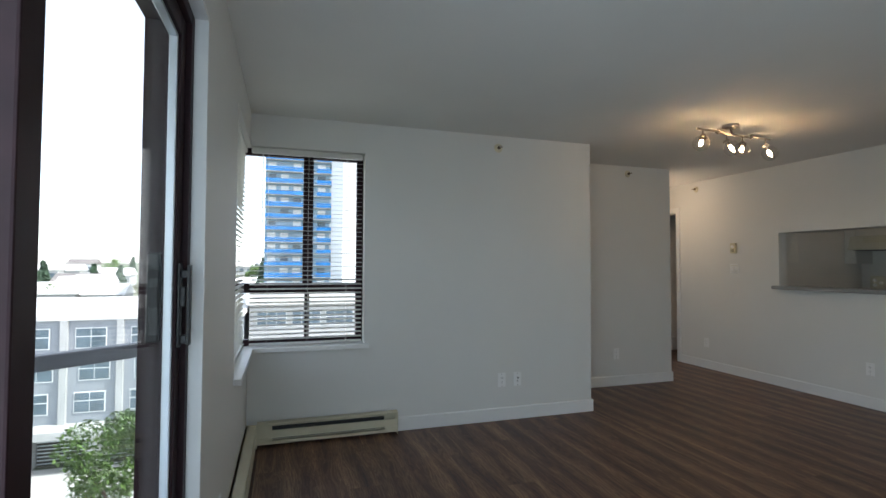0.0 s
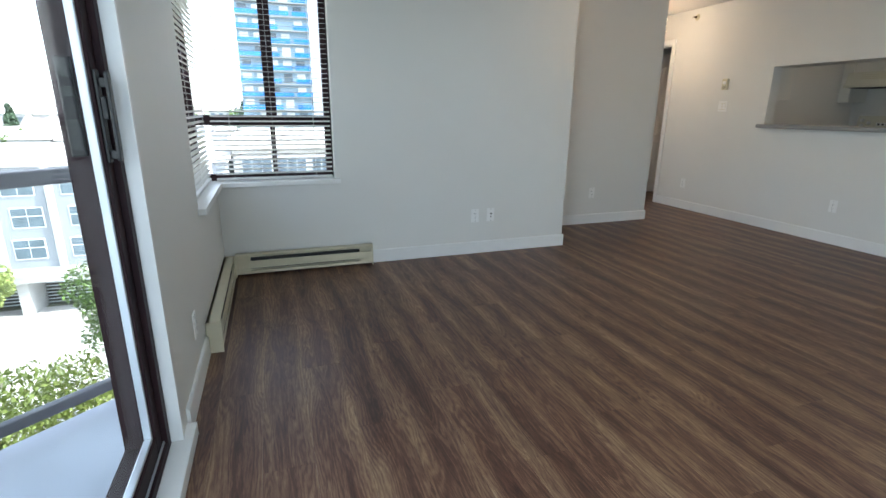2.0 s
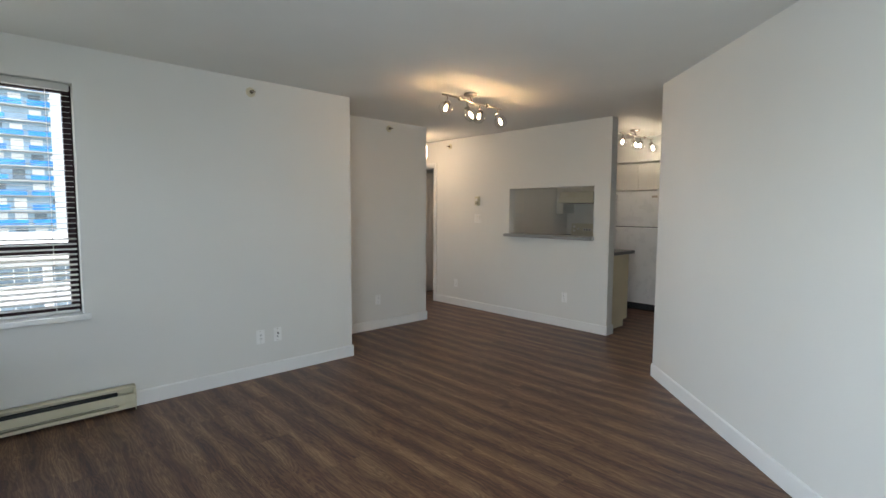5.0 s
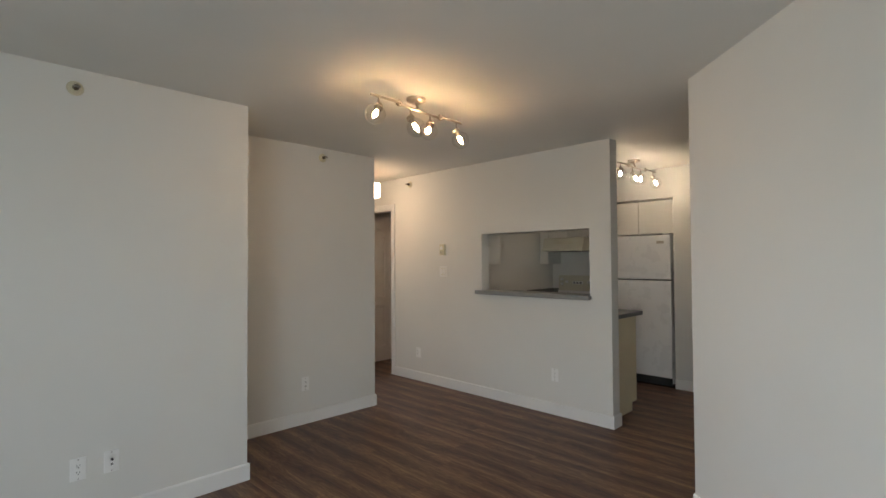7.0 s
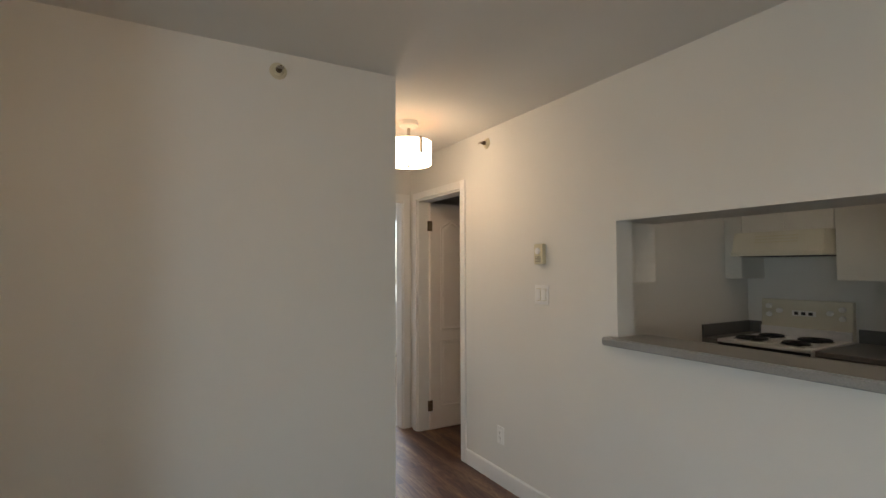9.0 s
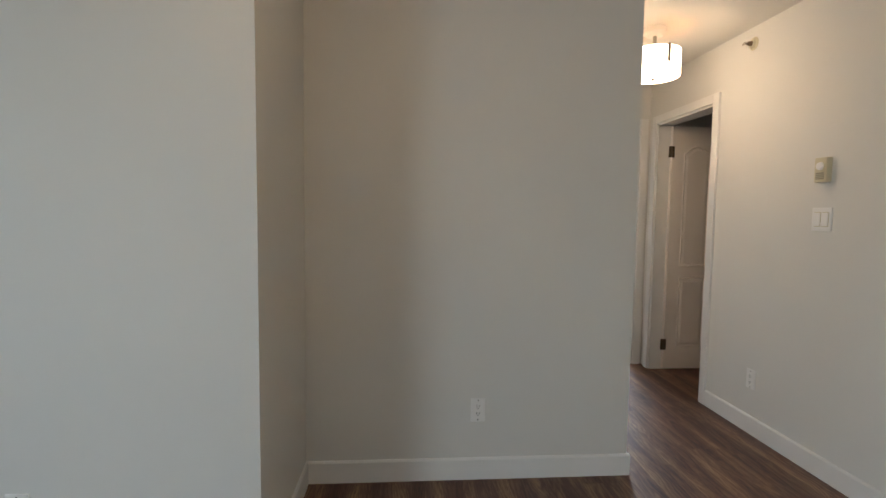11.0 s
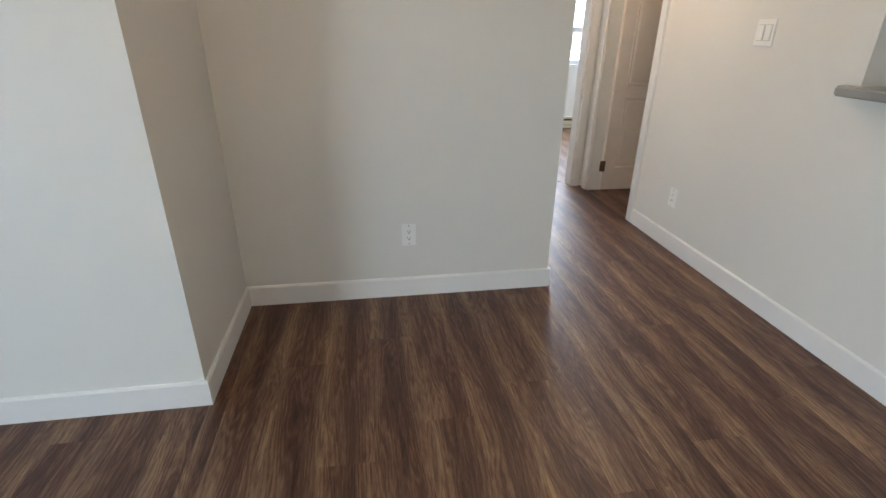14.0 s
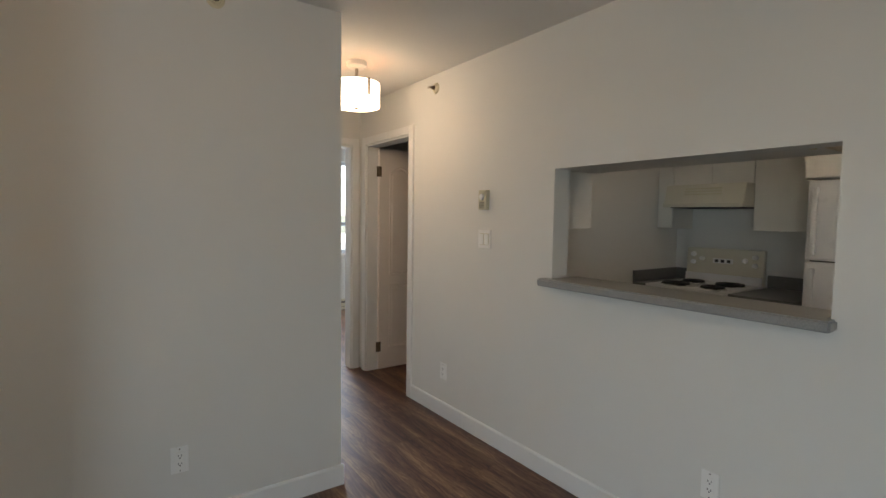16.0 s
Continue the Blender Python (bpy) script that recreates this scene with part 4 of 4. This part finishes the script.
FY = 50.0
ab = thing("apartment_building", "grey stucco apartment block over garages across the street", "building", (0, 0, GZ))
part("wall", boxes(((-46, FY, 3.6), (-3.0, FY + 26, 12.2))), FACADE, ab)
part("podium", boxes(((-46, FY - 2.5, 3.0), (-3.0, FY + 26, 3.6))), FACADE2, ab, "pale concrete planter slab")
part("roof", boxes(((-46.3, FY - 0.3, 12.2), (-2.7, FY + 26.3, 12.6))), ROOFING, ab, "white flat roof")
for k in range(9):
    x = -40 + 4.4 * k
    part("skylight", boxes(((x, FY + 4 + 3.2 * (k % 3), 12.6), (x + 2.2, FY + 5.6 + 3.2 * (k % 3), 13.1 + 0.3 * (k % 2))), bevel=0.05), TRIM, ab, "white roof box")
for k in range(11):
    part("pilaster", boxes(((-45.6 + 4.1 * k, FY - 0.35, 3.6), (-45.1 + 4.1 * k, FY, 12.2))), FACADE2, ab)
for row, z in enumerate((4.4, 7.1, 9.8)):
    for k in range(10):
        x = -44.6 + 4.1 * k
        far_window(ab, x + (0.3 if row == 1 else 0.0), FY, z, 2.3, 1.75)
for k in range(8):
    x = -45 + 5.2 * k
    part("garage_wall", boxes(((x - 0.5, FY - 2.2, 0), (x + 0.3, FY + 4, 3.0))), FACADE2, ab)
    gate = part("garage_gate", boxes(((x + 0.4, FY + 0.6, 0.1), (x + 4.6, FY + 0.7, 2.6))), DARK, ab, "dark barred garage gate")
    part("gate_bars", boxes(*[((x + 0.4, FY + 0.5, 0.2 + 0.3 * j), (x + 4.6, FY + 0.58, 0.28 + 0.3 * j)) for j in range(8)]), ALU, gate)
part("garage_back", boxes(((-46, FY + 4, 0), (-3, FY + 5, 3.0))), FACADE2, ab)

lb = thing("low_building", "long white low building with green-tinted window bands", "building", (0, 0, GZ))
part("wall", boxes(((-2.5, 54, 0), (40, 80, 12.9))), FACADE2, lb)
part("roof", boxes(((-2.8, 53.4, 12.9), (40.3, 80, 14.2))), ROOFING, lb, "white roof parapet")
for row in range(3):
    for k in range(12):
        far_window(lb, -1.8 + 3.4 * k, 54, 10.6 - 3.1 * row, 2.9, 1.6, 3)

tw = thing("apartment_tower", "tall tower with blue glass balconies", "building", (-4.0, 128, GZ))
TWW = 18.4
part("wall", boxes(((0, 0, 0), (TWW, 20, 66))), TOWERWALL, tw)
part("roof", boxes(((-0.3, -0.3, 66), (TWW + 0.3, 20.3, 67))), FACADE2, tw)
for f in range(22):
    z = 2.0 + 2.9 * f
    part("balcony_slab", boxes(((0.0, -1.6, z), (TWW, -0.01, z + 0.22))), FACADE2, tw)
    part("balcony_glass", boxes(((0.0, -1.64, z + 0.22), (TWW * (0.48 if f % 2 else 0.62), -1.6, z + 1.25)), ((TWW * 0.66, -1.64, z + 0.22), (TWW, -1.6, z + 1.25))), BLUEGLASS, tw, "blue balcony glass")
    for k in range(6):
        if (k + f) % 5 != 4:
            part("window", boxes(((0.6 + TWW / 6.2 * k, -0.05, z + 0.5), (2.5 + TWW / 6.2 * k, 0.0, z + 2.5))), OUTGLASS if (k * 3 + f) % 4 == 0 else TRIM, tw)

wb = thing("white_building", "plain white rendered building beside the tower", "building", (9.0, 75, GZ))
part("wall", boxes(((0, 0, 0), (16, 20, 50))), TRIM, wb)
part("roof", boxes(((-0.2, -0.2, 50), (16.2, 20.2, 50.5))), ROOFING, wb)

rng = random.Random(3)


def house(x, y, w, d, h, roof):
    z = land(y)
    o = thing("house", "small house with a pitched roof on the far slope", "house", (x, y, z), 0, "houses on the slope")
    part("wall", boxes(((0, 0, -1), (w, d, h))), TRIM if roof is DARKROOF else FACADE2, o)
    bm = bmesh.new()
    v = [bm.verts.new(p) for p in ((-0.5, -0.5, h), (w + 0.5, -0.5, h), (w + 0.5, d + 0.5, h), (-0.5, d + 0.5, h), (-0.5, d / 2, h + d * 0.3), (w + 0.5, d / 2, h + d * 0.3))]
    for f in ((0, 1, 5, 4), (2, 3, 4, 5), (0, 4, 3), (1, 2, 5), (0, 3, 2, 1)):
        bm.faces.new([v[i] for i in f])
    bmesh.ops.recalc_face_normals(bm, faces=bm.faces[:])
    part("roof", bm, roof, o)
    for k in range(3):
        part("window", boxes(((0.8 + k * w / 3, -0.06, h * 0.35), (0.8 + k * w / 3 + w / 6, 0.02, h * 0.75))), OUTGLASS, o)


for k in range(34):
    y = 118 + (k % 6) * 38 + rng.uniform(-8, 8)
    x = -0.30 * y + rng.uniform(-0.26, 0.30) * y
    house(x, y, rng.uniform(9, 14), rng.uniform(8, 11), rng.uniform(4.5, 7), rng.choice([DARKROOF, ROOFING, ROOFING]))


# ---- trees ----
def leaf_cloud(centres, count, size, seed):
    """Many small leaf quads scattered in uneven clumps."""
    r = random.Random(seed)
    verts, faces = [], []
    for _ in range(count):
        c, rad = r.choice(centres)
        while True:
            p = Vector((r.uniform(-1, 1), r.uniform(-1, 1), r.uniform(-1, 1)))
            if 0.25 < p.length < 1:
                break
        p = Vector(c) + p * rad
        a = Vector((r.gauss(0, 1), r.gauss(0, 1), r.gauss(0, 1))).normalized()
        b = a.orthogonal().normalized()
        s = size * r.uniform(0.6, 1.3)
        i = len(verts)
        verts += [p - a * s, p + b * s * 0.55, p + a * s, p - b * s * 0.55]
        faces.append((i, i + 1, i + 2, i + 3))
    return verts, faces


def street_tree(x, y, height, spread, leaf, label, seed):
    r = random.Random(seed)
    t = thing("tree", label, "tree", (x, y, GZ), r.uniform(0, 360), "street trees")
    bm = bmesh.new()
    rod(bm, (0, 0, 0), (0.1, 0.05, height * 0.45), 0.17, 0.11, 10)
    tips = []
    for k in range(9):
        a = k * 2.4
        z0 = height * (0.38 + 0.02 * k)
        tip = (math.cos(a) * spread * r.uniform(0.45, 0.85), math.sin(a) * spread * r.uniform(0.45, 0.85), height * r.uniform(0.55, 0.9))
        rod(bm, (0.08, 0.04, min(z0, height * 0.45)), tip, 0.06, 0.02, 7)
        tips.append((tip, spread * r.uniform(0.3, 0.5)))
    tips.append(((0, 0, height * 0.88), spread * 0.42))
    part("trunk", bm, BARK, t)
    verts, faces = leaf_cloud(tips, 8500, 0.12, seed)
    mesh = bpy.data.meshes.new("crown")
    mesh.from_pydata(verts, [], faces)
    mesh.materials.append(leaf)
    crown = new("crown", mesh)
    crown.parent = t


street_tree(-5.7, 27.0, 10.4, 2.6, LEAF, "green leafy street tree", 5)
street_tree(-7.6, 19.6, 8.3, 2.9, LEAF2, "yellow-green young street tree", 6)
street_tree(-11.2, 20.5, 6.2, 2.4, LEAF2, "yellow-green young street tree", 8)
street_tree(-20.5, 45.5, 5.0, 2.2, LEAF2, "small shrub-like tree by the garages", 9)


def far_tree(x, y, height, conifer, seed):
    r = random.Random(seed)
    t = thing("tree", "dark conifer on the far slope" if conifer else "leafy tree on the far slope", "tree", (x, y, land(y) - 0.5), 0, "distant trees")
    part("trunk", rod(bmesh.new(), (0, 0, 0), (0, 0, height * 0.8), 0.3, 0.08, 8), BARK, t)
    if conifer:
        c = [((r.uniform(-0.3, 0.3), r.uniform(-0.3, 0.3), height * (0.15 + 0.8 * k / 9)), height * 0.21 * (1.08 - k / 9) + 0.4) for k in range(10)]
    else:
        c = [((r.uniform(-0.3, 0.3) * height, r.uniform(-0.3, 0.3) * height, height * r.uniform(0.4, 0.8)), height * r.uniform(0.16, 0.28)) for _ in range(8)]
    verts, faces = leaf_cloud(c, 1300, height * 0.045, seed)
    mesh = bpy.data.meshes.new("crown")
    mesh.from_pydata(verts, [], faces)
    mesh.materials.append(CONIFER if conifer else LEAF)
    crown = new("crown", mesh)
    crown.parent = t


far_tree(-86, 205, 17, True, 1)
far_tree(-81, 210, 13, True, 2)
far_tree(-72, 230, 11, True, 3)
far_tree(-60, 220, 11, True, 4)
far_tree(-43, 118, 9, False, 5)
far_tree(-39, 121, 8, False, 6)
far_tree(-48, 124, 9, False, 7)
far_tree(-5, 160, 17, True, 8)
for k in range(26):
    y = rng.uniform(150, 330)
    far_tree(-0.32 * y + rng.uniform(-0.26, 0.34) * y, y, rng.uniform(6, 10), rng.random() < 0.3, 20 + k)

# utility pole
up = thing("utility_pole", "wooden utility pole with transformers and a street lamp", "pole", (-15.9, 35.2, GZ))
part("pole", rod(bmesh.new(), (0, 0, 0), (0, 0, 11.3), 0.17, 0.12, 12), POLEWOOD, up)
for z in (10.6, 9.6):
    part("crossarm", boxes(((-1.2, -0.07, z), (1.2, 0.07, z + 0.16))), POLEWOOD, up)
for x in (-0.75, 0.75):
    part("transformer", rod(bmesh.new(), (x, -0.25, 8.2), (x, -0.25, 9.3), 0.3, sides=16), ALU, up, "pale grey transformer")
for x in (-1.1, -0.5, 0.5, 1.1):
    part("insulator", rod(bmesh.new(), (x, 0, 10.75), (x, 0, 11.0), 0.05, 0.03, 8), FACADE2, up)
arm = part("lamp_arm", rod(bmesh.new(), (0, 0, 7.4), (1.4, -0.6, 7.8), 0.04, sides=8), ALU, up)
part("lamp_head", boxes(((1.3, -0.75, 7.74), (1.9, -0.5, 7.88)), bevel=0.05), ALU, arm)

# ---- floor planks ----
PW, PL = 0.178, 1.22
PLANK_MESH = {}


def plank_mesh(w, d):
    key = (round(w, 3), round(d, 3))
    if key not in PLANK_MESH:
        c, e = 0.0004, 0.0001
        verts = [(e, e, -0.004), (w - e, e, -0.004), (w - e, d - e, -0.004), (e, d - e, -0.004), (e, e, -c), (w - e, e, -c), (w - e, d - e, -c), (e, d - e, -c), (e + c, e + c, 0), (w - e - c, e + c, 0), (w - e - c, d - e - c, 0), (e + c, d - e - c, 0)]
        faces = [(8, 9, 10, 11)] + [(a + i, a + (i + 1) % 4, b + (i + 1) % 4, b + i) for a, b in ((0, 4), (4, 8)) for i in range(4)]
        mesh = bpy.data.meshes.new("plank")
        mesh.from_pydata(verts, [], faces)
        mesh.materials.append(WOOD)
        PLANK_MESH[key] = mesh
    return PLANK_MESH[key]


rng = random.Random(7)
FLOOR_AREAS = [(XL, XA, YBACK, YA), (XA, XB, YBACK, YB), (XB, XP, YBACK, YEND + W), (XP, XK, 1.3, YKE), (XP, XP + 1.2, YKE, YEND), (4.9, 7.9, YEND + W, YBED)]
for x0, x1, y0, y1 in FLOOR_AREAS:
    i = math.floor(x0 / PW)
    while i * PW < x1 - 0.002:
        a, b = max(x0, i * PW), min(x1, (i + 1) * PW)
        start = y0 - ((i * 0.437) % 1.0) * PL
        while start < y1:
            lo, hi = max(y0, start), min(y1, start + PL)
            behind = a > DX - DY + hi + 0.3 and hi < 2.6 and x0 < XB - 0.01
            if hi - lo > 0.03 and b - a > 0.004 and not behind:
                ob = new("plank", plank_mesh(b - a, hi - lo))
                ob.location = (a, lo, 0)
                ob.parent = floor
            start += PL
        i += 1
